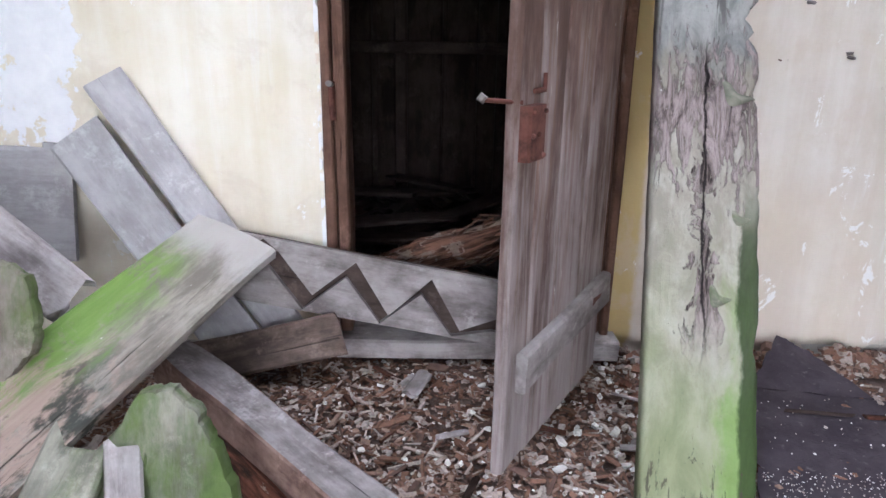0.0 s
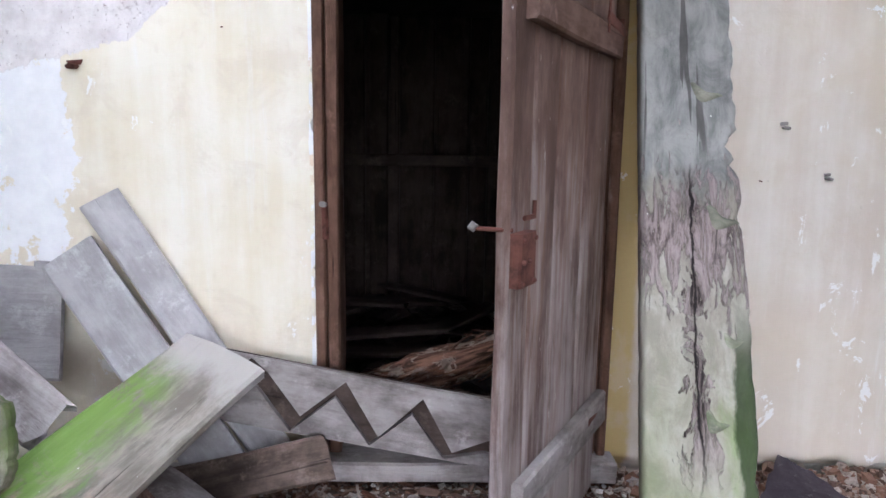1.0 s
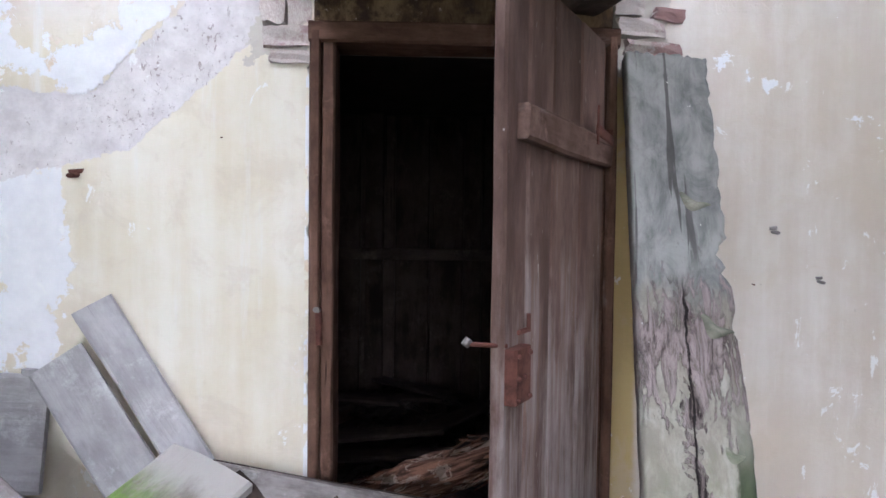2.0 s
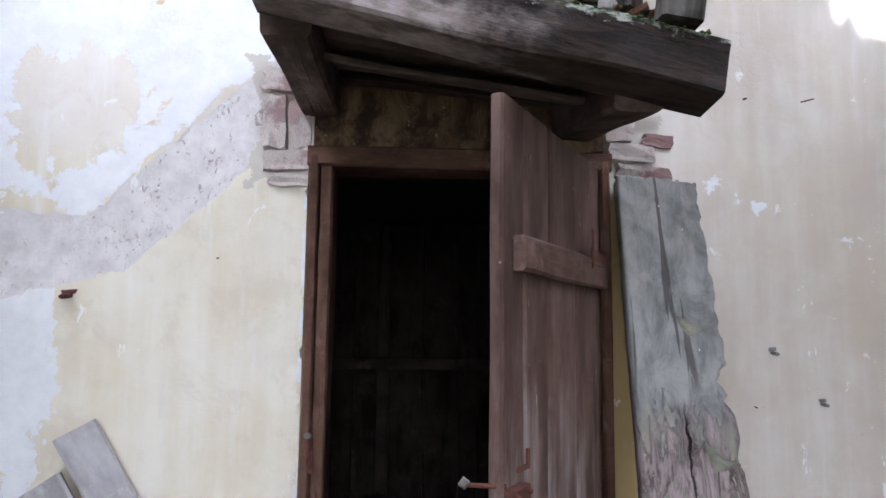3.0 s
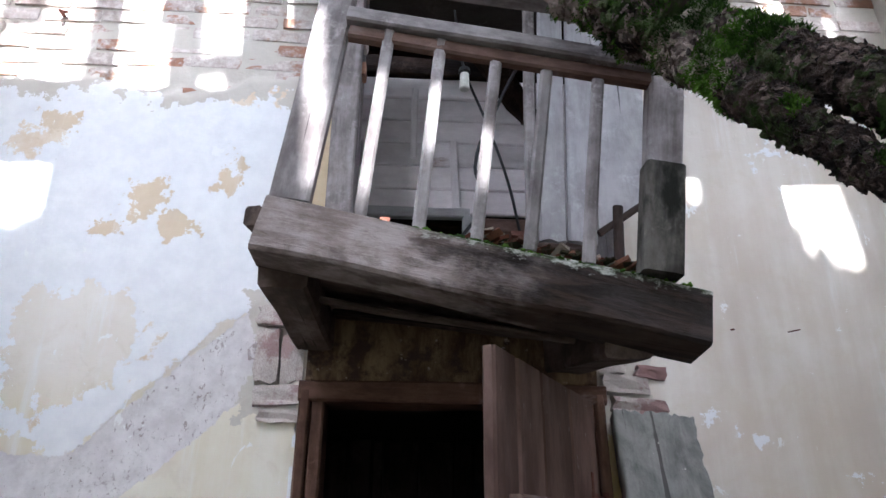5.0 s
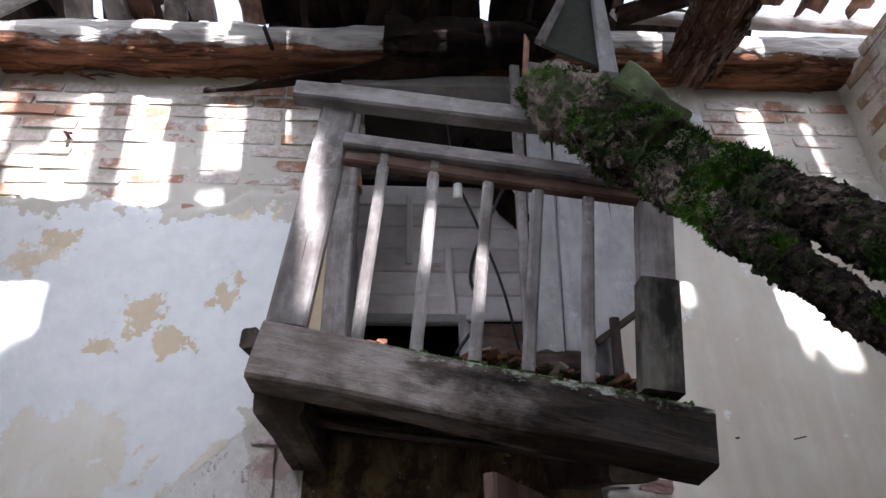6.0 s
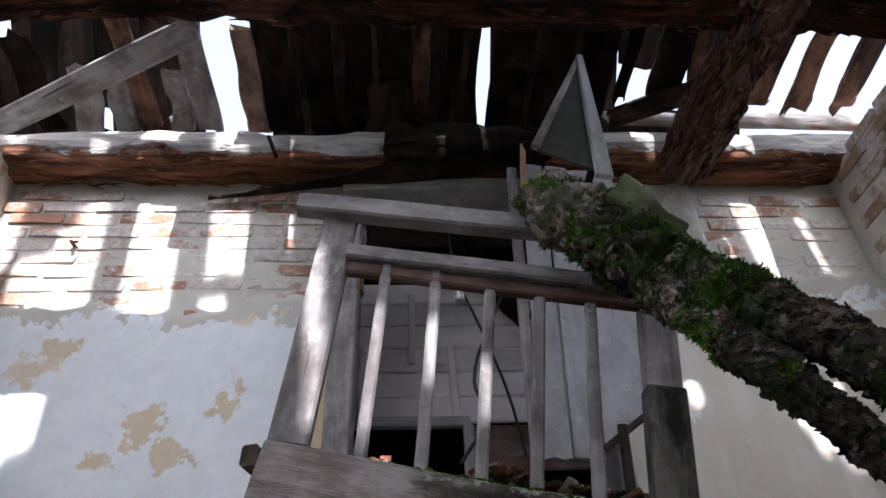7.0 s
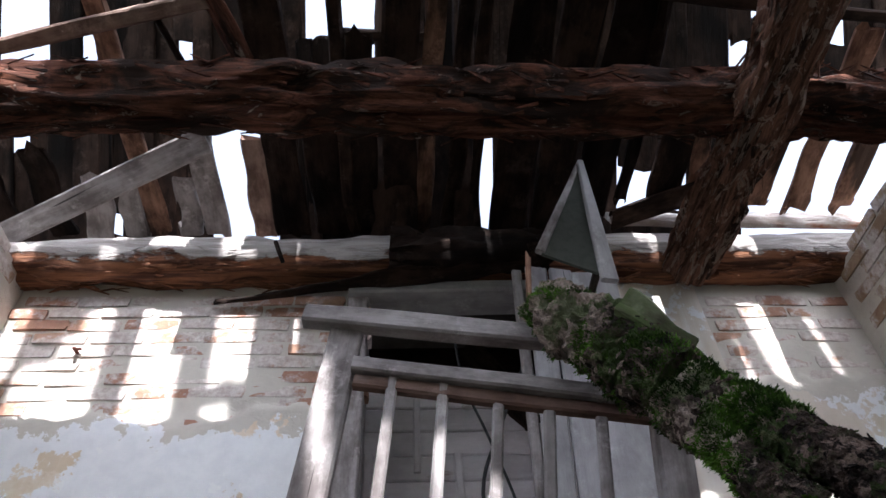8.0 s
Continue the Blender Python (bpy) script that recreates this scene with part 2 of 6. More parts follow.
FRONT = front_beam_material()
def green_plank_material():
    """A plank with bright growth along one side, a bleached head and rotten brown foot."""
    m, n, l, b = graph("bright_mossy_plank", 0.88)
    co, rnd, own = coords(n, l)
    sep = n.new("ShaderNodeSeparateXYZ")
    l.new(own, sep.inputs[0])
    x, y = sep.outputs[0], sep.outputs[1]
    fibre = speck(n, l, scaled(n, l, own, (4, 36, 36)), 1.0, 8, 0.68, 0.4)
    blot = speck(n, l, scaled(n, l, own, (4, 9, 9)), 1.0, 8, 0.66)
    spot = speck(n, l, scaled(n, l, own, (5, 10, 10)), 1.0, 8, 0.7, 0.8)
    c = mix_colour(n, l, step(n, l, calc(n, l, "MULTIPLY_ADD", fibre, 0.4, calc(n, l, "MULTIPLY", blot, 0.6)), 0.4, 0.6), (0.16, 0.14, 0.115), (0.33, 0.30, 0.255))
    low = step(n, l, calc(n, l, "MULTIPLY_ADD", blot, -0.5, x), 0.75, 0.35)
    c = mix_colour(n, l, calc(n, l, "MULTIPLY", low, step(n, l, spot, 0.46, 0.56)), c, mix_colour(n, l, fibre, (0.20, 0.13, 0.10), (0.44, 0.35, 0.29)))
    c = mix_colour(n, l, calc(n, l, "MULTIPLY", low, calc(n, l, "MULTIPLY", step(n, l, blot, 0.50, 0.60), 0.9)), c, (0.028, 0.034, 0.028))
    c = mix_colour(n, l, step(n, l, calc(n, l, "MULTIPLY_ADD", blot, 0.4, x), 1.36, 1.56), c, (0.40, 0.375, 0.35))
    side = calc(n, l, "MULTIPLY_ADD", calc(n, l, "SUBTRACT", blot, 0.5), 0.30, y)
    side = calc(n, l, "MULTIPLY", step(n, l, side, -0.05, 0.06), step(n, l, x, 1.36, 1.12))
    green = mix_colour(n, l, fibre, (0.10, 0.17, 0.03), (0.21, 0.34, 0.075))
    c = mix_colour(n, l, calc(n, l, "MULTIPLY", calc(n, l, "MULTIPLY", side, step(n, l, spot, 0.62, 0.46)), 0.92), c, green)
    crack = step(n, l, speck(n, l, scaled(n, l, own, (0.9, 30, 30)), 1.0, 3, 0.5, 0.5), 0.67, 0.72)
    c = mix_colour(n, l, calc(n, l, "MULTIPLY", crack, 0.85), c, (0.02, 0.018, 0.012))
    c = mix_colour(n, l, step(n, l, speck(n, l, own, 55, 3), 0.72, 0.76), c, (0.6, 0.58, 0.54))
    l.new(c, b.inputs["Base Color"])
    bumped(n, l, b, calc(n, l, "SUBTRACT", calc(n, l, "ADD", fibre, blot), crack), 0.6, 0.012)
    return m


GREEN_PLANK = green_plank_material()
GREEN = wood("green_mossy_plank", (0.27, 0.26, 0.21), (0.11, 0.105, 0.085), (0.06, 0.05, 0.04), rot_amount=0.12, moss=0.36, bump=0.9)
# Dark timber; on the back room's boards it stands for shade.
DARK_WOOD = wood("dark_and_shaded_wood", (0.07, 0.05, 0.042), (0.03, 0.022, 0.019), (0.02, 0.014, 0.012), rot_amount=0.2)
PLATE = plate_material()
IRON = plain("rusty_iron", (0.135, 0.055, 0.042), 0.85, 0.2, 0.85)
ZINC = plain("old_metal", (0.22, 0.20, 0.19), 0.6, 0.6)
DEBRIS = earth("brown_rotten_debris", (0.075, 0.05, 0.04), (0.15, 0.105, 0.085), (0.28, 0.24, 0.22))
# Dark base colours put the back room's shade into its plaster.
DARK = earth("shade_dark_plaster", (0.075, 0.066, 0.06), (0.05, 0.042, 0.038), (0.10, 0.09, 0.08), 5.0, 0.3)


def brick_material(name, wash, dull=(0.36, 0.19, 0.13), fresh=(0.46, 0.31, 0.22)):
    m, n, l, b = graph(name, 0.92)
    co, rnd, own = coords(n, l)
    g = n.new("ShaderNodeNewGeometry")
    f, w = speck(n, l, co, 30, 7, 0.7), speck(n, l, g.outputs["Position"], 4.5, 8, 0.72)
    c = mix_colour(n, l, rnd, dull, fresh)
    c = mix_colour(n, l, calc(n, l, "MULTIPLY", step(n, l, f, 0.45, 0.7), 0.6), c, (0.22, 0.12, 0.09))
    v = calc(n, l, "MULTIPLY_ADD", rnd, 0.16, w)
    c = mix_colour(n, l, step(n, l, v, 0.74 - wash, 0.84 - wash), c, mix_colour(n, l, step(n, l, f, 0.35, 0.65), (0.66, 0.61, 0.575), (0.46, 0.385, 0.35)))
    c = mix_colour(n, l, calc(n, l, "MULTIPLY", step(n, l, speck(n, l, co, 70, 4), 0.6, 0.75), 0.35), c, (0.25, 0.22, 0.19))
    l.new(c, b.inputs["Base Color"])
    bumped(n, l, b, calc(n, l, "ADD", f, w), 0.6, 0.01)
    return m


BRICK = brick_material("limewashed_brick", 0.26)
BRICK_RAW = brick_material("mossy_raw_brick", 0.25, (0.31, 0.20, 0.135), (0.42, 0.34, 0.22))
MORTAR = earth("lime_mortar", (0.44, 0.41, 0.37), (0.55, 0.52, 0.48), (0.28, 0.24, 0.21), 9.0, 0.5)


# ---- building helpers ----
def mesh_of(name, verts, faces, mat, smooth=False):
    me = bpy.data.meshes.new(name)
    me.from_pydata([tuple(v) for v in verts], [], faces)
    me.materials.append(mat)
    if smooth:
        me.polygons.foreach_set("use_smooth", [True] * len(me.polygons))
    me.update()
    return me


def place(name, me, m, parent=None, label=""):
    ob = new(name, me)
    if parent is not None:
        ob.parent = parent
        base = parent.matrix_basis if parent.parent is None else parent.parent.matrix_basis @ parent.matrix_parent_inverse @ parent.matrix_basis
        ob.matrix_parent_inverse = base.inverted()
    ob.matrix_basis = m
    return tagged(ob, label)


def thing(name, at, label, category, group="", kind=""):
    ob = new(name)
    ob.empty_display_size = 0.1
    ob.matrix_basis = Matrix.Translation(at)
    return tagged(ob, label, category, group, kind)


def axes(p0, p1, face):
    """A pose at p0 with x towards p1 and z along face as nearly as can be."""
    x = (Vector(p1) - Vector(p0)).normalized()
    z = Vector(face) - x * x.dot(Vector(face))
    z.normalize()
    y = z.cross(x)
    return Matrix.Translation(p0) @ Matrix((x, y, z)).transposed().to_4x4()


def timber(name, p0, p1, w, t, face, mat, parent=None, amp=0.003, seg=10, rag=0.0, w1=None, bend=0.0, sides=0, rag0=None, label="", wander=0.0, gnaw=0.0):
    """A board or beam from p0 to p1, w wide and t thick, z along face: worn edges, ragged ends; sides > 0 makes it a log."""
    L = (Vector(p1) - Vector(p0)).length
    seed = random.uniform(0, 90)
    w1 = w if w1 is None else w1
    rag0 = rag if rag0 is None else rag0
    if sides:
        ring = [(0.5 * math.cos(2 * math.pi * k / sides), 0.5 * math.sin(2 * math.pi * k / sides)) for k in range(sides)]
    else:
        c, d = min(0.3, 0.006 / max(w, 0.001) + 0.02), min(0.3, 0.006 / max(t, 0.001) + 0.02)
        ring = [(-0.5, -0.5 + d), (-0.5 + c, -0.5), (-0.17, -0.5), (0.17, -0.5), (0.5 - c, -0.5), (0.5, -0.5 + d),
                (0.5, 0.5 - d), (0.5 - c, 0.5), (0.17, 0.5), (-0.17, 0.5), (-0.5 + c, 0.5), (-0.5, 0.5 - d)]
    n = len(ring)
    verts = []
    for i in range(seg + 1):
        u = i / seg
        ww = w + (w1 - w) * u
        off = wander * noise.noise((u * 2.3, seed, 3))
        for k, (a, b) in enumerate(ring):
            p = Vector((u * L, a * ww + off, b * t - bend * 4 * u * (1 - u)))
            q = Vector((p.x * 1.6 + seed, p.y * 8, p.z * 8))
            lumps = amp * (0.5 if sides else 2.0)
            p.y += lumps * noise.noise(q * 1.3)
            p.z += lumps * noise.noise(q * 1.7 + Vector((5, 9, 1)))
            if sides:
                f = 1 + amp * 5 * noise.noise((u * L * 2.2 + seed, a * 16, b * 16)) + amp * 4 * noise.noise((u * L * 7 + seed, a * 9, b * 9))
                p.y, p.z = off + (p.y - off) * f, p.z * f
            if gnaw:
                g = max(0.0, noise.noise((u * L * 3.1 + seed, a * 2.0, b * 2.0)) - 0.12) * gnaw
                p.y -= a * ww * g * 2
                p.z -= b * t * g * 2
            if i == 0 and rag0:
                p.x += rag0 * (0.3 + noise.noise((a * ww * 34 + seed, b * t * 9, 2))) * 1.6
            if i == seg and rag:
                p.x -= rag * (0.3 + noise.noise((a * ww * 34 + seed, b * t * 9, 7))) * 1.6
            verts.append(p)
    faces = [(i * n + k, i * n + (k + 1) % n, (i + 1) * n + (k + 1) % n, (i + 1) * n + k) for i in range(seg) for k in range(n)]
    faces += [tuple(range(n - 1, -1, -1)), tuple(range(seg * n, seg * n + n))]
    me = mesh_of(name, verts, faces, mat, smooth=bool(sides))
    return place(name, me, axes(p0, p1, face), parent, label)


def lone(ob, label, category, group="", kind=""):
    return tagged(ob, label, category, group, kind)


def torn_fibres(beam, p0, p1, w, t, mat, count, seed, arc=(0.0, 6.28)):
    """Loose splinters standing off a rotten log, one joined part of it; arc is the stretch of its round that bears them."""
    rng = random.Random(seed)
    L = (Vector(p1) - Vector(p0)).length
    verts, faces = [], []
    for k in range(count):
        a = rng.uniform(*arc)
        d = Vector((0, math.cos(a), math.sin(a)))
        o = Vector((rng.uniform(0.02, 0.97) * L, 0.47 * w * d.y, 0.47 * t * d.z))
        along = (Vector((rng.choice((-1, 1)), 0, 0)) + d * rng.uniform(0.0, 0.45) + d.cross(Vector((1, 0, 0))) * rng.uniform(-0.25, 0.25)).normalized()
        side = along.cross(d).normalized()
        n, h = rng.uniform(0.03, 0.13), rng.uniform(0.003, 0.012)
        i = len(verts)
        for q in (o - side * h, o + side * h, o + along * n * 0.6 + side * h * 0.7, o + along * n, o + along * n * 0.5 - side * h * 0.9):
            verts += [q, q + d * rng.uniform(0.003, 0.008)]
        ring = (0, 2, 4, 6, 8)
        faces += [tuple(i + q + 1 for q in ring), tuple(i + q for q in ring)[::-1]] + [(i + a0, i + b0, i + b0 + 1, i + a0 + 1) for a0, b0 in zip(ring, ring[1:] + ring[:1])]
    ob = place("torn_fibre", mesh_of("torn_fibre", verts, faces, mat), beam.matrix_basis.copy(), beam, "torn splinters of rotten wood")
    return tagged(ob, kind="stuff")


def box(name, lo, hi, mat, parent=None, label="", bevel=0.004):
    bm = bmesh.new()
    bmesh.ops.create_cube(bm, size=1.0)
    lo, hi = Vector(lo), Vector(hi)
    for v in bm.verts:
        v.co = Vector((v.co.x * (hi.x - lo.x), v.co.y * (hi.y - lo.y), v.co.z * (hi.z - lo.z)))
    if bevel:
        bmesh.ops.bevel(bm, geom=bm.edges[:], offset=bevel, segments=1, affect="EDGES")
    me = bpy.data.meshes.new(name)
    bm.to_mesh(me)
    bm.free()
    me.materials.append(mat)
    return place(name, me, Matrix.Translation((lo + hi) / 2), parent, label)


# ---- the plastered wall with its two doorways ----
WALL_Y, WALL_T, WALL_TOP = 2.7, 0.45, 4.09
LOW_DOOR, HIGH_DOOR = (-0.48, 0.57, -0.1, 2.03), (-0.42, 0.70, 2.36, 3.95)


def side_of(p, a, b):
    """How far p lies above the line through a and b."""
    return p[1] - (a[1] + (b[1] - a[1]) * (p[0] - a[0]) / (b[0] - a[0]))


def wall_fields(x, z):
    """Which coat is bare at a place of the wall: mortar band, white coat, brick; above nought means bare."""
    p = (x, z)
    up = side_of(p, (-1.25, 1.77), (-0.65, 2.33)) if x > -1.25 else z - 1.77 + 0.1 * (x + 1.25)
    lo = side_of(p, (-1.1, 1.59), (-0.69, 1.96)) if x > -1.1 else z - 1.59 - 0.26 * (x + 1.1)
    band = min(-up, lo, -0.5 - x + 0.1)
    white = up if x < -0.2 else -0.06
    if x < -1.0 and z < 1.55:
        white = max(white, 0.035 - max(0.0, x + 1.36) * 0.9 - max(0.0, 1.2 - z) * 0.10)
    if -0.53 < x < -0.40 and 2.36 < z < 3.25:
        white = -0.3
    if x > 0.6:
        white = -0.18 + 0.09 * (z - 1.6) + 0.09 * (x - 1.55)
    edge = 3.27 + 0.05 * math.sin(x * 7) if x < 0 else 3.43
    brick = z - edge if x < 0 or x > 1.30 else -0.2
    worn = 0.07 * noise.noise((x * 9, 4, z * 9)) + 0.04 * noise.noise((x * 26, 4, z * 26))
    brick = max(brick, worn + 0.02 - 2.2 * max(abs(x + 0.58) - 0.06, abs(z - 2.12) - 0.17), worn + 0.02 - 2.2 * max(abs(x - 0.65) - 0.06, abs(z - 2.04) - 0.09))
    if -0.52 < x < -0.47 and z < 1.95:
        white = max(white, 0.0 + 0.09 * noise.noise((x * 40, 0, z * 16)))
    for bx, bz, r in ((-1.29, 2.17, 0.21), (-1.13, 2.74, 0.065), (-0.84, 2.80, 0.08), (-1.02, 2.62, 0.05), (-1.58, 3.08, 0.08), (-1.3, 2.58, 0.03)):
        white = min(white, (math.hypot(x - bx, z - bz) - r) * 0.8)
    if 0.9 < x < 1.6 and 1.6 < z < 2.0:
        white = max(white, 0.012 - abs(side_of(p, (0.97, 1.91), (1.43, 1.74))) * 0.9)
    return band, white, brick


def plaster_material():
    m, n, l, b = graph("flaking_plaster", 0.9)
    g = n.new("ShaderNodeNewGeometry")
    at = n.new("ShaderNodeAttribute")
    at.attribute_name = "coats"
    sep = n.new("ShaderNodeSeparateXYZ")
    l.new(at.outputs["Vector"], sep.inputs[0])
    pos = g.outputs["Position"]
    n1, n2, n3 = speck(n, l, pos, 3.2, 8, 0.62), speck(n, l, pos, 13, 8, 0.68), speck(n, l, pos, 60, 6, 0.7)
    soft = speck(n, l, pos, 1.1, 4, 0.5)
    streak = calc(n, l, "MULTIPLY_ADD", speck(n, l, scaled(n, l, pos, (13, 1, 1.1)), 1.0, 6, 0.6), 0.45, calc(n, l, "MULTIPLY", n1, 0.55))
    rag = calc(n, l, "MULTIPLY_ADD", calc(n, l, "SUBTRACT", n2, 0.5), 0.16, calc(n, l, "MULTIPLY", calc(n, l, "SUBTRACT", n1, 0.5), 0.30))
    fringe = calc(n, l, "MULTIPLY", calc(n, l, "SUBTRACT", n2, 0.5), 0.14)
    # yellow limewash with run marks
    px = n.new("ShaderNodeSeparateXYZ")
    l.new(pos, px.inputs[0])
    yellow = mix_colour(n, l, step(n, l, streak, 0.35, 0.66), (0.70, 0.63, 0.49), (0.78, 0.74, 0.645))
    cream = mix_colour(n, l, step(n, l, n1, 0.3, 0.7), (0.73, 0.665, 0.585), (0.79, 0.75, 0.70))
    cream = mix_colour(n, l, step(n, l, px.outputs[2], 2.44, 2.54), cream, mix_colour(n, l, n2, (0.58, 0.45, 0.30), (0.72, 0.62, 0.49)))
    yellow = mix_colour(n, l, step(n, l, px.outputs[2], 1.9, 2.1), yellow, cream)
    beige = mix_colour(n, l, step(n, l, streak, 0.35, 0.65), (0.60, 0.525, 0.45), (0.70, 0.65, 0.59))
    coat = mix_colour(n, l, step(n, l, px.outputs[0], 0.2, 0.6), yellow, beige)
    coat = mix_colour(n, l, calc(n, l, "MULTIPLY", step(n, l, soft, 0.5, 0.75), 0.5), coat, (0.66, 0.57, 0.45))
    runs = step(n, l, speck(n, l, scaled(n, l, pos, (9, 1, 0.6)), 1.0, 7, 0.7), 0.57, 0.72)
    coat = mix_colour(n, l, calc(n, l, "MULTIPLY", runs, 0.55), coat, (0.80, 0.80, 0.80))
    side = calc(n, l, "MULTIPLY", step(n, l, calc(n, l, "MULTIPLY_ADD", n2, 0.04, px.outputs[0]), 0.70, 0.67), step(n, l, px.outputs[0], 0.50, 0.52))
    coat = mix_colour(n, l, calc(n, l, "MULTIPLY", side, step(n, l, px.outputs[2], 1.95, 1.9)), coat, (0.56, 0.43, 0.20))
    strip = calc(n, l, "MULTIPLY", step(n, l, px.outputs[2], 2.36, 2.40), calc(n, l, "MULTIPLY", step(n, l, px.outputs[2], 3.32, 3.22), step(n, l, calc(n, l, "ABSOLUTE", calc(n, l, "ADD", px.outputs[0], 0.46)), 0.07, 0.05)))
    coat = mix_colour(n, l, strip, coat, mix_colour(n, l, n2, (0.50, 0.38, 0.22), (0.66, 0.56, 0.40)))
    mottle = step(n, l, speck(n, l, pos, 4.4, 9, 0.7, 0.4), 0.50, 0.62)
    coat = mix_colour(n, l, calc(n, l, "MULTIPLY", mottle, 0.35), coat, (0.60, 0.52, 0.42))
    # white coat over ochre
    ochre = mix_colour(n, l, step(n, l, n2, 0.3, 0.7), (0.66, 0.53, 0.39), (0.75, 0.67, 0.57))
    holes = step(n, l, speck(n, l, pos, 2.1, 9, 0.66, 0.3), 0.59, 0.612)
    white = mix_colour(n, l, step(n, l, n2, 0.3, 0.7), (0.74, 0.74, 0.76), (0.82, 0.82, 0.83))
    white = mix_colour(n, l, holes, white, ochre)
    wm = step(n, l, calc(n, l, "MULTIPLY_ADD", rag, 1.25, sep.outputs[1]), -0.004, 0.004)
    c = mix_colour(n, l, wm, coat, white)
    # grey mortar band
    mort = mix_colour(n, l, step(n, l, n2, 0.3, 0.7), (0.58, 0.54, 0.54), (0.75, 0.715, 0.71))
    mort = mix_colour(n, l, calc(n, l, "MULTIPLY", step(n, l, calc(n, l, "MULTIPLY_ADD", n1, 0.35, n3), 0.76, 0.90), 0.6), mort, (0.26, 0.21, 0.21))
    pit = step(n, l, calc(n, l, "MULTIPLY_ADD", px.outputs[0], 0.10, speck(n, l, scaled(n, l, pos, (1, 1, 0.6)), 46, 5, 0.7, 0.6)), 0.515, 0.56)
    mort = mix_colour(n, l, calc(n, l, "MULTIPLY", pit, 0.7), mort, (0.24, 0.18, 0.17))
    bmask = step(n, l, calc(n, l, "MULTIPLY_ADD", fringe, 0.8, sep.outputs[0]), -0.003, 0.004)
    c = mix_colour(n, l, bmask, c, mort)
    # chips and specks
    chip = step(n, l, speck(n, l, scaled(n, l, pos, (1, 1, 0.7)), 8.0, 7, 0.72, 0.6), 0.63, 0.64)
    c = mix_colour(n, l, calc(n, l, "MULTIPLY", chip, 0.8), c, (0.83, 0.83, 0.82))
    dirt = step(n, l, speck(n, l, pos, 24, 4, 0.6), 0.73, 0.78)
    c = mix_colour(n, l, calc(n, l, "MULTIPLY", dirt, 0.4), c, (0.33, 0.28, 0.24))
    # bare render near the bricks
    km = step(n, l, calc(n, l, "MULTIPLY_ADD", rag, 1.9, calc(n, l, "MULTIPLY_ADD", fringe, 0.6, sep.outputs[2])), -0.07, -0.062)
    c = mix_colour(n, l, km, c, mix_colour(n, l, n2, (0.46, 0.42, 0.37), (0.64, 0.60, 0.54)))
    l.new(c, b.inputs["Base Color"])
    h = calc(n, l, "ADD", calc(n, l, "MULTIPLY", n2, 0.35), calc(n, l, "MULTIPLY", n3, 0.2))
    h = calc(n, l, "ADD", h, calc(n, l, "MULTIPLY", calc(n, l, "SUBTRACT", wm, bmask), 0.35))
    h = calc(n, l, "SUBTRACT", h, calc(n, l, "MULTIPLY", holes, 0.2))
    bumped(n, l, b, h, 0.45, 0.012)
    return m


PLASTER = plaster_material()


def spaced(lo, hi, stepw, keep):
    out = sorted({round(v, 4) for v in keep if lo <= v <= hi} | {lo, hi})
    full = []
    for a, b in zip(out, out[1:]):
        k = max(1, round((b - a) / stepw))
        full += [a + (b - a) * i / k for i in range(k)]
    return full + [hi]


def plaster_wall():
    """The wall's plastered front: a fine relief with the two openings left out; brick shows where the coat is gone."""
    xs = spaced(-2.1, 2.1, 0.022, [LOW_DOOR[0], LOW_DOOR[1], HIGH_DOOR[0], HIGH_DOOR[1]])
    zs = spaced(-0.1, WALL_TOP, 0.022, [LOW_DOOR[3], HIGH_DOOR[2], HIGH_DOOR[3]])
    verts, coats, index = [], [], {}
    for i, column in enumerate(xs):
        for j, z in enumerate(zs):
            x = column
            band, white, brick = wall_fields(x, z)
            v = Vector((x, 0, z))
            f = noise.noise(v * 13) * 0.5 + noise.noise(v * 29) * 0.3 + noise.noise(v * 5) * 0.35
            y = 0.010 * noise.noise(v * 1.4) + 0.003 * noise.noise(v * 9)
            k = band + 0.03 * f
            if k > 0:
                y += min(0.006, k * 0.5) + 0.004 * f
            bare = brick + 0.07 * f
            if bare > 0:
                y += min(0.024, bare * 2)
            if -0.53 < x < -0.475 and z < 1.95:
                y -= 0.022 * max(0, noise.noise((x * 30, 3, z * 22)) + 0.1)
            foot = z - 0.10 - 0.06 * noise.noise((x * 6, 1, 0))
            if foot < 0:
                y += min(0.06, -foot * 1.5)
            if abs(x - LOW_DOOR[0]) < 0.002 and z < 1.97:
                x -= 0.026 * max(0.0, noise.noise((0, 7, z * 11)) + 0.6 * noise.noise((0, 2, z * 31)) + 0.12)
            index[i, j] = len(verts)
            verts.append((x, WALL_Y + y, z))
            coats.append((band, white, brick))
    faces = []
    for i in range(len(xs) - 1):
        for j in range(len(zs) - 1):
            cx, cz = (xs[i] + xs[i + 1]) / 2, (zs[j] + zs[j + 1]) / 2
            if any(a < cx < b and c < cz < d for a, b, c, d in (LOW_DOOR, HIGH_DOOR)):
                continue
            faces.append((index[i, j], index[i + 1, j], index[i + 1, j + 1], index[i, j + 1]))
    me = mesh_of("wall_back", verts, faces, PLASTER, True)
    lay = me.attributes.new("coats", "FLOAT_VECTOR", "POINT")
    lay.data.foreach_set("vector", [c for row in coats for c in row])
    ob = new("wall_back", me)
    return tagged(ob, "flaking yellow and white plaster wall with bare brick at its top", "wall", kind="structure")


wall_back = plaster_wall()
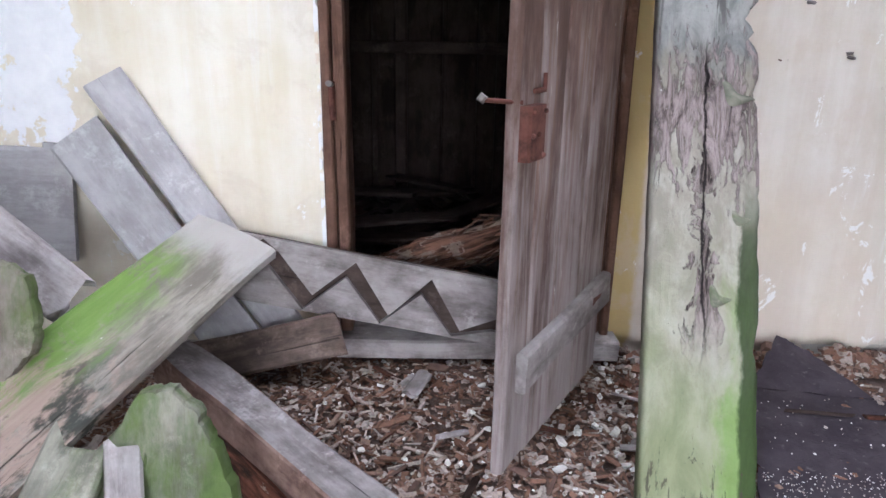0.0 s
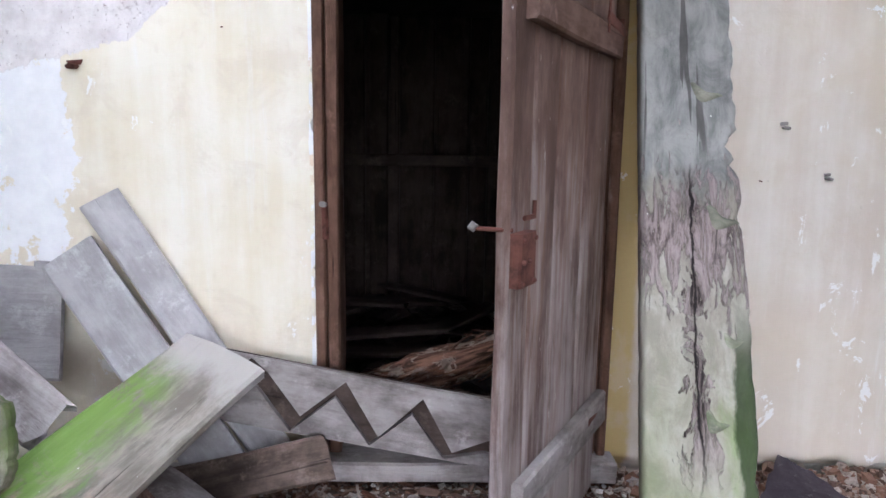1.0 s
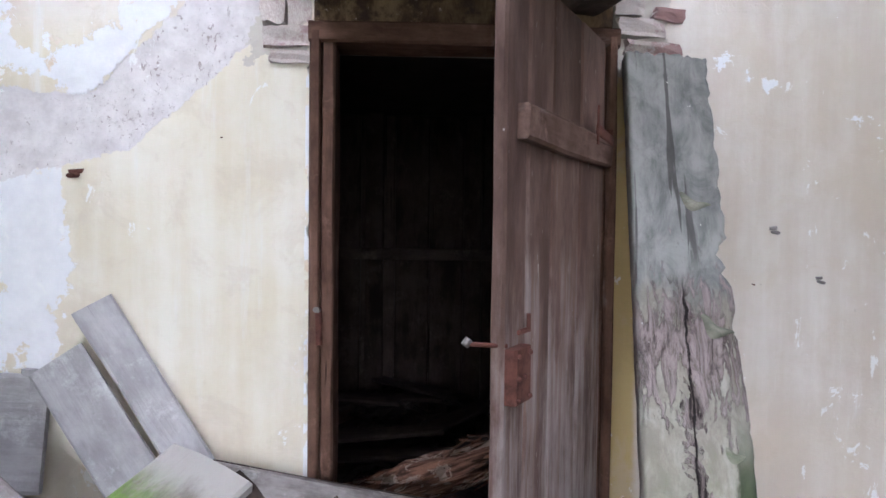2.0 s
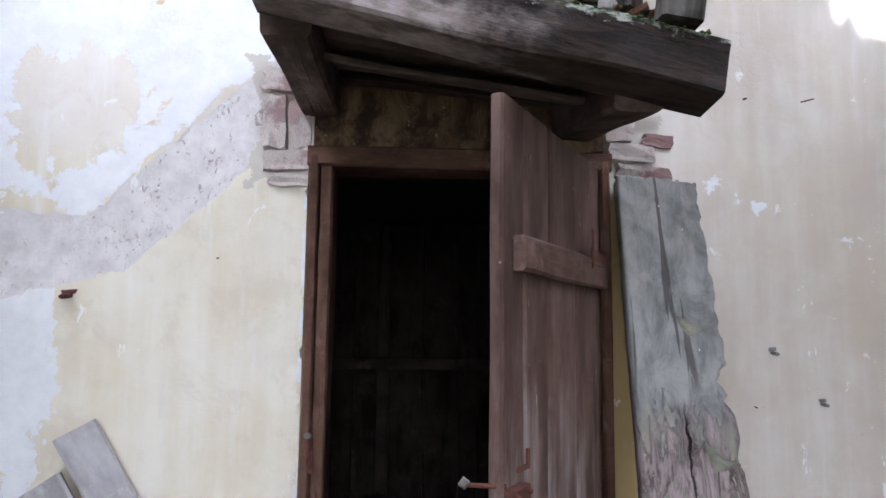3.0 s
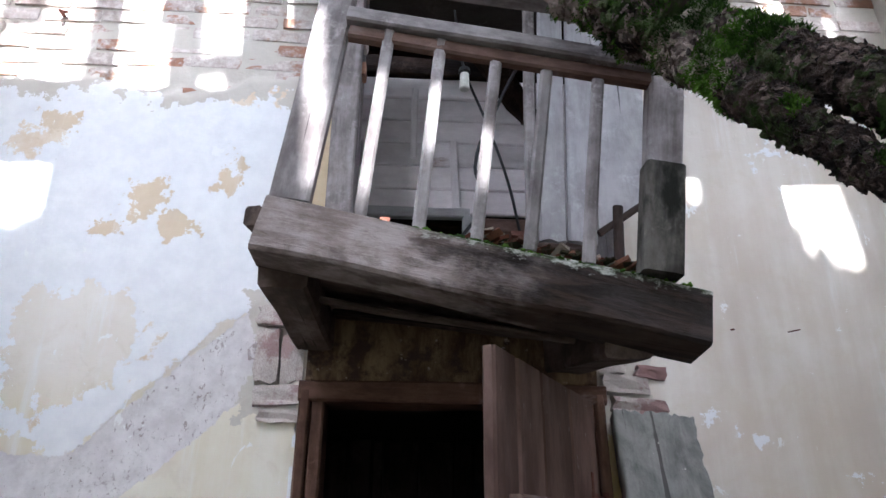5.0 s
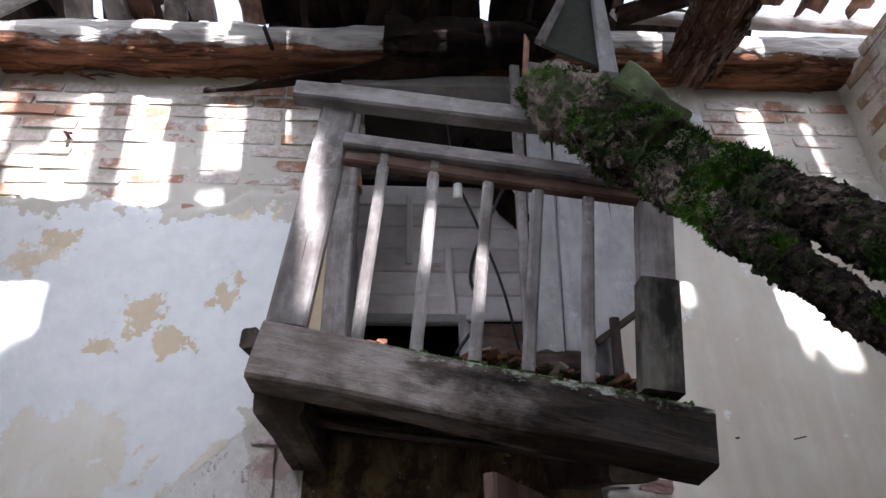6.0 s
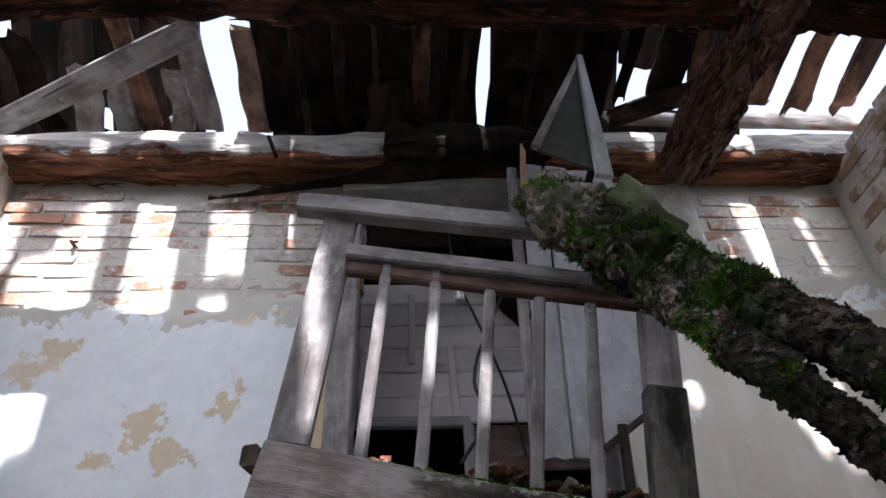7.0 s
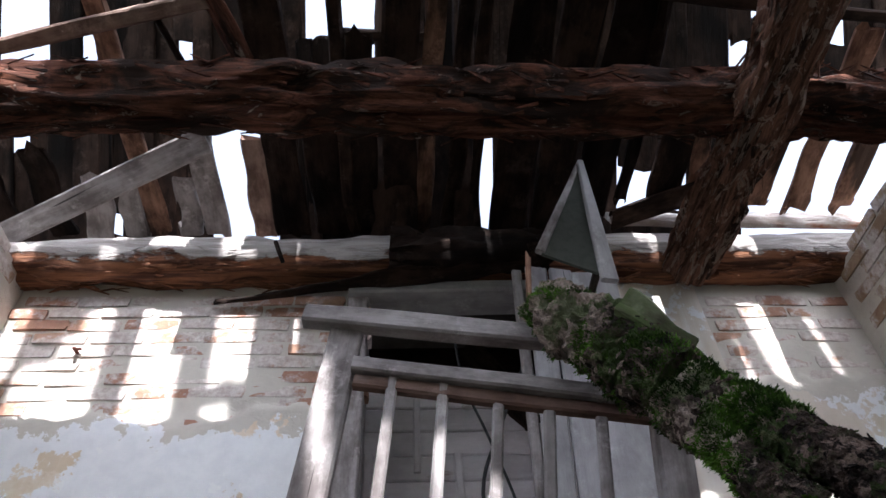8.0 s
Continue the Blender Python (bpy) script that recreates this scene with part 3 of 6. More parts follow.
# the masonry behind the plaster
for k, (x0, x1, z0, z1) in enumerate(((-2.5, -0.49, -0.3, 4.09), (0.58, 2.5, -0.3, 2.35), (0.71, 2.5, 2.35, 4.09), (-0.49, 0.58, 2.04, 2.35), (-0.49, -0.43, 2.35, 4.09))):
    tagged(box("wall_core", (x0, WALL_Y + 0.06, z0), (x1, WALL_Y + WALL_T, z1), MORTAR, bevel=0), "rough mortar and brick core of the old wall", "wall", kind="structure")
tagged(box("wall_core", (-0.43, WALL_Y + 0.06, 3.96), (0.71, WALL_Y + WALL_T, 4.09), DARK, bevel=0), "dark masonry over the upper doorway", "wall", kind="structure")


def plain_wall(name, lo, hi, mat, label):
    return tagged(box(name, lo, hi, mat, bevel=0.02), label, "wall", kind="structure")


SIDE = earth("patchy_side_plaster", (0.52, 0.47, 0.41), (0.62, 0.58, 0.52), (0.40, 0.34, 0.29), 4.0, 0.4)
wall_left = plain_wall("wall_left", (-2.5, -4.59, -0.3), (-2.06, 2.755, 4.08), SIDE, "old side wall with worn plaster and brick")
wall_right = plain_wall("wall_right", (2.06, -4.59, -0.3), (2.5, 2.755, 4.08), SIDE, "brick side wall with patches of plaster and moss")

# Unseen walls added behind the viewpoint to cut light; their opening lights low parts.
for k, (x0, x1) in enumerate(((-2.5, -1.1), (1.1, 2.5))):
    plain_wall("wall_rear_%d" % (k + 1), (x0, -4.9, -0.3), (x1, -4.6, 3.4), SIDE, "unseen plastered rear wall beside a wide opening, added to hold back light")
plain_wall("wall_rear_3", (-1.1, -4.9, 2.5), (1.1, -4.6, 3.4), SIDE, "unseen plastered rear wall over a wide opening, added to hold back light")

# the room behind, its colours darkened to stand for shade, and the loft over it
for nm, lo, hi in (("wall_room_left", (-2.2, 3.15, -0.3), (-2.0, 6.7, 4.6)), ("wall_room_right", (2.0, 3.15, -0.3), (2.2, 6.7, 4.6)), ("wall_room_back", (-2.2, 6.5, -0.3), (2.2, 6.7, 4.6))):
    plain_wall(nm, lo, hi, DARK, "plaster wall of the room behind, coloured dark for its shade")
tagged(box("ceiling", (-2.2, 3.152, 2.16), (2.2, 6.5, 2.30), DARK, bevel=0), "ceiling of the room behind, coloured dark for its shade", "ceiling", kind="structure")
# The loft's near-black colour stands for its lack of light.
tagged(box("ceiling_loft", (-2.2, 3.152, 4.25), (2.2, 6.5, 4.35), ROOF, bevel=0), "boarded loft ceiling, coloured dark for its shade", "ceiling", kind="structure")


def ground_material():
    """Brown litter indoors, dull grass and soil out of doors, where it is unseen and added to cut warm bounced light.
    """
    m, n, l, b = graph("litter_and_soil", 0.95)
    g = n.new("ShaderNodeNewGeometry")
    pos = g.outputs["Position"]
    sep = n.new("ShaderNodeSeparateXYZ")
    l.new(pos, sep.inputs[0])
    f1, f2 = speck(n, l, pos, 14, 8, 0.7), speck(n, l, pos, 70, 5, 0.7)
    c = mix_colour(n, l, step(n, l, f1, 0.35, 0.65), (0.075, 0.05, 0.04), (0.15, 0.105, 0.085))
    c = mix_colour(n, l, step(n, l, f2, 0.58, 0.72), c, (0.28, 0.24, 0.22))
    grass = mix_colour(n, l, f1, (0.045, 0.055, 0.035), (0.08, 0.095, 0.06))
    away = step(n, l, calc(n, l, "ADD", sep.outputs[1], f1), 0.2, -0.6)
    l.new(mix_colour(n, l, away, c, grass), b.inputs["Base Color"])
    bumped(n, l, b, calc(n, l, "ADD", f1, f2), 0.8, 0.02)
    return m


SOIL = ground_material()


def ground():
    """The dirt floor: one sheet, humped near the wall, reaching far outside."""
    xs = [-60, -25, -10, -5] + [-3 + 0.06 * i for i in range(101)] + [5, 10, 25, 60]
    ys = [-60, -25, -12, -7, -4, -2, -1, 0] + [0.4 + 0.06 * i for i in range(50)] + [3.6, 5, 7, 12, 30, 60]
    verts = []
    for x in xs:
        for y in ys:
            v = Vector((x, y, 0))
            near = max(0.0, 1 - max(0, abs(x) - 1.5) / 2)
            z = near * (0.025 * noise.noise(v * 2.2) + 0.018 * noise.noise(v * 7) + 0.008 * noise.noise(v * 17))
            verts.append((x, y, z))
    m = len(ys)
    faces = [(i * m + j, (i + 1) * m + j, (i + 1) * m + j + 1, i * m + j + 1) for i in range(len(xs) - 1) for j in range(m - 1)]
    ob = new("ground", mesh_of("ground", verts, faces, SOIL, True))
    return tagged(ob, "dirt floor covered with rotten wood and plaster crumbs", "ground", kind="structure")


ground()

def stain_shade_material():
    """Ochre plaster with brown run marks from the balcony and a crumbled lower edge; the balcony's shade is put into
    its colours.
    """
    m, n, l, b = graph("ochre_stained_shaded_plaster", 0.92)
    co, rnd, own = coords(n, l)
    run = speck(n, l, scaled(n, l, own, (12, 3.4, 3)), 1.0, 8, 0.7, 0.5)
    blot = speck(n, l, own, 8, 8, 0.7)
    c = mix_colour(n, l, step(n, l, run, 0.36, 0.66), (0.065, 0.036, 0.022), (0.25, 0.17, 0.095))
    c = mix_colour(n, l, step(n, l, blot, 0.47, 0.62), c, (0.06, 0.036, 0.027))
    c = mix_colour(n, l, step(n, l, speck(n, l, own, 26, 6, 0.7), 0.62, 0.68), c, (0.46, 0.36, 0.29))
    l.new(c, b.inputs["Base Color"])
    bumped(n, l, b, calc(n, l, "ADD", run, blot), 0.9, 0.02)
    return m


STAIN_SHADE = stain_shade_material()
soffit = timber("stained_plaster", (-0.475, 2.70, 2.18), (0.555, 2.70, 2.185), 0.30, 0.03, (0, -1, 0), STAIN_SHADE, amp=0.012, seg=30)
tagged(soffit, "ochre stained plaster strip, darkened for shade, between door head and balcony", "plaster", kind="structure")

# ---- roof ----
EAVE_Y, EAVE_Z, RIDGE_Y, PITCH = 3.0, 4.22, -0.5, 1.0
RIDGE_Z = EAVE_Z + (EAVE_Y - RIDGE_Y) * PITCH


def roof_side(name, label, at, lo, hi, holes, mat, width=0.17, lap=0.02, span=(-3.3, 3.5), sway=0.006, lean=0.0, lean_y=0.0):
    """Boards along the slope; holes are (x0, x1, y0, y1) where boards are lost. at(y) gives the height."""
    root = thing(name, (0, (lo + hi) / 2, at(lo)), label, "roof", kind="structure")
    cuts = sorted(set(span) | {round(v, 3) for h in holes for v in h[:2]})
    cols = []
    for a, b in zip(cuts, cuts[1:]):
        k = max(1, round((b - a) / width))
        cols += [(a + (b - a) * i / k, a + (b - a) * (i + 1) / k) for i in range(k)]
    for a, b in cols:
        mid = (a + b) / 2
        spans = [(lo, hi)]
        for x0, x1, y0, y1 in holes:
            if x0 < mid < x1:
                spans = [s for p, q in spans for s in ((p, min(q, y0)), (max(p, y1), q)) if s[1] - s[0] > 0.06]
        for p, q in spans:
            dz = 0.034 * (len(root.children) % 2) + random.uniform(0, 0.004)
            xa, xb = mid + lean * (p - lean_y) + random.uniform(-1, 1) * sway, mid + lean * (q - lean_y) + random.uniform(-1, 1) * sway
            timber("board", (xa, p, at(p) + dz), (xb, q, at(q) + dz), max(0.02, (b - a) + lap * random.uniform(0.6, 1.0)), 0.028, (0, -(at(1) - at(0)), 1), mat, root,
                   amp=0.005, seg=max(3, int((q - p) * 5)), rag=0.05, wander=0.006)
    return root


front_holes = [(-1.26, -0.86, 2.32, 2.82), (0.20, 0.31, 2.2, 2.75), (1.02, 1.42, 2.52, 2.68), (1.72, 3.5, 2.15, 2.98), (-1.83, -1.71, 2.70, 2.78), (-2.33, -2.22, 2.36, 2.44), (-2.42, -2.12, 1.6, 2.10),
               (-1.98, -1.87, 2.0, 2.13), (-1.45, -1.32, 2.02, 2.09), (-0.76, -0.30, 1.25, 1.98), (-0.39, -0.23, 2.04, 2.13), (1.62, 1.85, 2.0, 2.12), (1.8, 1.96, 1.6, 1.90), (2.16, 2.38, 1.6, 1.98), (-0.70, -0.66, 2.4, 2.5)]
roof_side("roof_front", "old plank roof, coloured dark for shade, with gaps that show the sky", lambda y: EAVE_Z + (EAVE_Y - y) * PITCH, 1.25, EAVE_Y, front_holes, ROOF, lap=0.045, sway=0.022)


LEAN, LEAN_Y = -0.17, -2.0


def light_gap(x0, x1, z0, z1, zm=None):
    """A gap in the unseen far slope, placed by the patch of sun that it throws on the wall."""
    t = math.tan(radians(SUN_EL))
    back = lambda z: ((z + t * WALL_Y) - RIDGE_Z - PITCH * -RIDGE_Y) / (PITCH + t)
    off = LEAN * (back(zm or (z0 + min(z1, 4.0)) / 2) - LEAN_Y)
    return (x0 - off - 0.01, x1 - off + 0.01, back(z0), back(z1))


rear_holes = [light_gap(*g) for g in ((-1.90, -1.73, 3.02, 3.52, 3.6), (-1.75, -1.67, 3.02, 3.70, 3.6), (-1.69, -1.60, 3.02, 3.84, 3.6), (-1.62, -1.54, 3.02, 4.6, 3.6), (-1.41, -1.20, 3.02, 4.6, 3.6), (-1.88, -1.72, 4.03, 4.5, 3.6), (1.0, 1.09, 4.0, 4.5), (-1.06, -0.975, 3.45, 4.6, 3.7), (-0.995, -0.89, 3.50, 4.6, 3.7),
              (-1.04, -0.93, 3.2, 3.30), (-0.725, -0.685, 3.62, 4.1), (-1.95, -1.61, 2.60, 2.95, 2.78), (-1.63, -1.53, 2.67, 2.95, 2.78), (-2.04, -1.95, 3.5, 4.5),
              (-0.418, -0.362, 1.56, 2.14), (-0.265, -0.175, 1.58, 1.86), (-0.09, -0.03, 1.70, 1.86), (0.05, 0.11, 1.62, 1.72), (0.015, 0.05, 3.70, 3.80), (0.2, 0.24, 3.68, 3.88), (0.30, 0.34, 3.62, 3.88), (1.06, 1.12, 3.82, 4.3),
              (1.505, 1.64, 3.36, 4.5), (1.38, 1.41, 3.40, 3.68), (1.80, 1.835, 3.5, 3.78), (1.37, 1.46, 2.72, 3.02, 2.78), (1.44, 1.54, 2.60, 3.02, 2.78), (1.52, 1.64, 2.54, 3.0, 2.78), (0.995, 1.045, 2.77, 2.91), (1.19, 1.237, 2.70, 2.89),
              (1.285, 1.337, 2.63, 2.91))]
# Unseen slope added to shape the sun into patches on wall and timbers.
roof_side("roof_rear_unseen", "unseen plank roof slope with gaps for the sun patches", lambda y: RIDGE_Z + (y - RIDGE_Y) * PITCH, -5.0, RIDGE_Y, rear_holes, ROOF, width=0.24, lap=0.03, span=(-2.5, 2.5), lean=LEAN, lean_y=LEAN_Y)

under = thing("loft_boards", (0, 2.2, 4.4), "old boards of the loft floor with wide gaps", "boarding", kind="structure")
# ROOF boards hold the shade in their colour; GREY, RED, TAN stand where lit.
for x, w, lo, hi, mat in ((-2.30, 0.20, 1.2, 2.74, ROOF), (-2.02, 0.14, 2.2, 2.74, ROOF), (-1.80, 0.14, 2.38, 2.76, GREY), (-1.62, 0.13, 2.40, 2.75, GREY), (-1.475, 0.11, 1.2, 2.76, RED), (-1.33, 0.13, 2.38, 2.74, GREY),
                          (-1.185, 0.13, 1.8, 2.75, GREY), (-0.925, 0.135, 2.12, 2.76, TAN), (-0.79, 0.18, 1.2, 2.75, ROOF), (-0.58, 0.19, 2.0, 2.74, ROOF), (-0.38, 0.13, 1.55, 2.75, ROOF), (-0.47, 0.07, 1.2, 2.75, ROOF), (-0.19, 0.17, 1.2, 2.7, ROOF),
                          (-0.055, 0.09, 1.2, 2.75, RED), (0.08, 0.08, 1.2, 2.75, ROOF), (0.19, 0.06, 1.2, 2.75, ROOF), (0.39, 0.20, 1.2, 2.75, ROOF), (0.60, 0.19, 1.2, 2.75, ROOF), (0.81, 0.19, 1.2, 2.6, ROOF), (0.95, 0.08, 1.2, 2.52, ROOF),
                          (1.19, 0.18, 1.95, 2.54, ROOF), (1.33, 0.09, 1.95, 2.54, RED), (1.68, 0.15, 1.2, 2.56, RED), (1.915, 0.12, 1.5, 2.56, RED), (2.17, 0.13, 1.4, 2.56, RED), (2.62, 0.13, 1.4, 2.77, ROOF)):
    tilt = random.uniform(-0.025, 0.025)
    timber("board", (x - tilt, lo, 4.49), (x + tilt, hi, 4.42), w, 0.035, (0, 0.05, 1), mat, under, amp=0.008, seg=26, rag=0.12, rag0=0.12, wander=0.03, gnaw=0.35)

lone(timber("loose_board", (0.92, 2.60, 4.38), (1.46, 2.36, 4.40), 0.13, 0.03, (0, 0.1, 1), ROOF, amp=0.006, seg=12, rag=0.05), "dark board lying askew under the loft boards", "board")

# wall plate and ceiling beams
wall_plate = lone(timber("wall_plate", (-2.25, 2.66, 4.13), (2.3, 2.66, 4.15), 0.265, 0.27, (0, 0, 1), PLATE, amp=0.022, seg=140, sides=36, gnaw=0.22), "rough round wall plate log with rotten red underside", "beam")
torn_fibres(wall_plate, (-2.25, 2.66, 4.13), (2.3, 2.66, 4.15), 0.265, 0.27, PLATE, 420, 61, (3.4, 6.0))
ceiling_beam = lone(timber("ceiling_beam", (-2.3, 1.66, 4.065), (2.5, 1.70, 4.10), 0.27, 0.27, (0, 0, 1), ROT, amp=0.06, seg=220, sides=44, gnaw=0.42), "rotten dark red ceiling beam on joists", "beam")
torn_fibres(ceiling_beam, (-2.3, 1.66, 4.065), (2.5, 1.70, 4.10), 0.27, 0.27, ROT, 620, 62)
ceiling_joist = lone(timber("ceiling_joist", (1.25, 2.62, 4.02), (1.30, -1.2, 3.98), 0.25, 0.18, (0, 0, 1), JOIST, amp=0.07, seg=190, sides=44, gnaw=0.35), "rotten ceiling joist resting on the wall plate", "joist", "ceiling joists")
torn_fibres(ceiling_joist, (1.25, 2.62, 4.02), (1.30, -1.2, 3.98), 0.25, 0.18, JOIST, 620, 63)
lone(timber("rafter", (-0.24, 2.72, 4.22), (-0.10, -0.4, 7.0), 0.26, 0.16, (0, 0.9, 1), ROOF, amp=0.015, seg=40, sides=12, gnaw=0.4), "rotten rafter under the roof boards, coloured dark for shade", "rafter", "rafters")
lone(timber("rafter", (0.13, 2.75, 4.22), (0.12, -0.4, 7.0), 0.10, 0.12, (0, 0.9, 1), ROOF, amp=0.006, seg=20), "narrow rafter under the roof boards, coloured dark for shade", "rafter", "rafters")
lone(timber("broken_beam", (-1.12, 2.685, 3.89), (0.55, 2.50, 4.02), 0.02, 0.045, (0, 0, 1), ROOF, w1=0.20, amp=0.05, seg=70, sides=18, gnaw=0.5, rag=0.1), "splintered beam hanging below the wall plate, coloured dark for shade", "beam")
lone(timber("broken_beam", (-0.26, 2.54, 4.08), (0.48, 2.50, 4.06), 0.17, 0.20, (0, 0, 1), ROOF, amp=0.09, seg=70, sides=22, gnaw=0.8, rag=0.1, rag0=0.25), "rotten beam end above the upper doorway, coloured black for shade", "beam")
lone(timber("loose_board", (-2.28, 2.60, 4.215), (-1.13, 2.12, 4.44), 0.13, 0.03, (0.3, -0.6, -0.62), GREY, amp=0.004, seg=12), "grey loose board slanting up to the roof", "board")

# ---- lower doorway ----
frame_low = thing("door_frame", (0.04, 2.7, 0), "brown wooden door frame with grooved edges", "door frame", kind="structure")


def jamb(x0, x1):
    for k, (a, b, y0) in enumerate(((x0, x0 + (x1 - x0) * 0.45, 2.665), (x0 + (x1 - x0) * 0.47, x1, 2.68))):
        timber("jamb", ((a + b) / 2, (y0 + 2.86) / 2, -0.05), ((a + b) / 2, (y0 + 2.86) / 2, 2.0), abs(b - a), 2.86 - y0, (0, -1, 0), FRAME, frame_low, amp=0.0025, seg=40)


jamb(-0.485, -0.40)
jamb(0.575, 0.50)
timber("head", (-0.49, 2.76, 2.0), (0.58, 2.76, 2.0), 0.07, 0.19, (0, -1, 0), FRAME, frame_low, amp=0.003, seg=20)
timber("threshold", (-0.45, 2.70, 0.10), (0.6, 2.70, 0.09), 0.2, 0.08, (0, 0, 1), GREY, frame_low, amp=0.004, seg=14)


def door_leaf():
    hinge, free = Vector((0.49, 2.63, 0)), Vector((0.06, 1.90, 0))
    d = (free - hinge).normalized()
    nrm = Vector((-d.y, d.x, 0))
    if nrm.x < 0:
        nrm = -nrm
    door = thing("plank_door", hinge, "open brown plank door with worn grey paint and rusty lock", "door")
    W = (free - hinge).length
    cuts = (0.0, 0.27, 0.52, 0.70, W)
    for k, (a, b) in enumerate(zip(cuts, cuts[1:])):
        c = hinge + d * (a + b) / 2 + nrm * 0.012
        timber("plank", c + Vector((0, 0, 0.045 + 0.008 * k)), c + Vector((0, 0, 1.962)), b - a - 0.003, 0.034, nrm, DOOR, door, amp=0.0018, seg=30)
    for z, tall, mat in ((1.588, 0.088, BROWN), (0.35, 0.115, GREY)):
        a, b = hinge + d * 0.0 + nrm * 0.043, hinge + d * (W - 0.07) + nrm * 0.043
        timber("batten", a + Vector((0, 0, z)), b + Vector((0, 0, z)), tall, 0.036, nrm, mat, door, amp=0.003, seg=12)
    return door, hinge, d, nrm, W


door, hinge, dvec, nrm, DW = door_leaf()

# ---- balcony ----
balcony = thing("balcony", (0.05, 2.3, 2.1), "collapsing grey wooden balcony with a leaning railing", "balcony")
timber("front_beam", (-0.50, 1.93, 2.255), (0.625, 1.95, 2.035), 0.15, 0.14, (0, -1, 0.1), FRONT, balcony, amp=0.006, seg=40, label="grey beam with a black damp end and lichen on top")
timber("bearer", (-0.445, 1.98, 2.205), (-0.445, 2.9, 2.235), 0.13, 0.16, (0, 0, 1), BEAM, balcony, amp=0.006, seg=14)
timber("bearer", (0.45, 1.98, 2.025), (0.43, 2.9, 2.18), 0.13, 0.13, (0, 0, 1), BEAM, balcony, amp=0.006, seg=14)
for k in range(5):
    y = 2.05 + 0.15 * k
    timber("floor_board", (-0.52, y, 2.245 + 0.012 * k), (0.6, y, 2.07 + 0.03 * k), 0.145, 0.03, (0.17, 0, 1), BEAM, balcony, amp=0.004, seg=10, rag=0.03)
timber("post", (-0.431, 1.905, 2.33), (-0.338, 1.905, 3.13), 0.102, 0.05, (0, -1, 0), GREY, balcony, amp=0.002, seg=14)
timber("post", (0.507, 1.885, 2.16), (0.600, 1.875, 2.79), 0.094, 0.06, (0, -1, 0), GREY, balcony, amp=0.003, seg=14)
timber("handrail", (-0.48, 1.875, 3.118), (0.6, 1.86, 2.968), 0.072, 0.06, (0, -1, 0), GREY, balcony, amp=0.002, seg=14)
timber("rail", (-0.315, 1.872, 2.918), (0.56, 1.855, 2.772), 0.05, 0.055, (0, -1, 0), GREY, balcony, amp=0.002, seg=14)
timber("rail_base", (-0.31, 1.885, 2.868), (0.56, 1.87, 2.728), 0.046, 0.036, (0, -1, 0), BROWN, balcony, amp=0.002, seg=14, label="brown lower half of the rail")
for (xb, zb), (xt, zt) in (((-0.25, 2.30), (-0.19, 2.87)), ((-0.10, 2.27), (-0.04, 2.85)), ((0.05, 2.24), (0.12, 2.83)), ((0.185, 2.22), (0.265, 2.80)), ((0.335, 2.19), (0.41, 2.78))):
    timber("baluster", (xb, 1.90, zb - 0.01), (xt, 1.87, zt + 0.05), 0.034, 0.022, (0, -1, 0), GREY, balcony, amp=0.001, seg=8)

# ---- heap of boards ----
lone(timber("loose_board", (-1.46, 2.64, 0.30), (-1.42, 2.67, 0.84), 0.05, 0.03, (0, -1, 0.1), PALE, amp=0.003, seg=12), "narrow grey board edge leaning on the wall", "board", "heap of boards")
lone(timber("loose_board", (-2.02, 2.58, 0.66), (-1.36, 2.66, 0.62), 0.40, 0.03, (0, -1, 0.1), PALE, amp=0.003, seg=12), "wide grey board leaning on the wall", "board", "heap of boards")
lone(timber("loose_board", (-1.295, 2.60, 0.885), (-0.75, 2.49, 0.12), 0.19, 0.03, (0, -1, 0.2), PALE, amp=0.003, seg=12), "grey board with square end leaning on the wall", "board", "heap of boards")
lone(timber("loose_board", (-1.205, 2.655, 1.06), (-0.61, 2.60, 0.15), 0.135, 0.05, (0.45, -1, 0.3), PALE, amp=0.003, seg=12), "pale grey board leaning on the wall", "board", "heap of boards")
lone(timber("mossy_plank", (-1.40, 1.35, 0.08), (-0.76, 2.54, 0.56), 0.32, 0.04, (0.2, -0.3, 1), GREEN_PLANK, amp=0.005, seg=24, rag=0.03), "green mossy plank lying slanted on the heap", "board", "heap of boards")
old_beam = timber("old_beam", (-0.98, 2.42, 0.14), (-0.10, 1.50, 0.10), 0.13, 0.12, (0, 0, 1), GREY, amp=0.008, seg=40)
old_beam.data.materials.append(TAN)
for f in old_beam.data.polygons:
    f.material_index = int(abs(f.normal.y) > 0.6)
tagged(old_beam, "grey squared beam with reddish rotten sides on the debris", "beam", "heap of boards")
# Dark BEAM wood stands for the shade under the stair string.
lone(timber("loose_board", (-0.95, 2.42, 0.12), (-0.40, 2.48, 0.22), 0.15, 0.03, (0, -1, 0.4), BEAM, amp=0.004, seg=12, rag=0.04), "grey board end on the debris, coloured dark for shade", "board", "heap of boards")


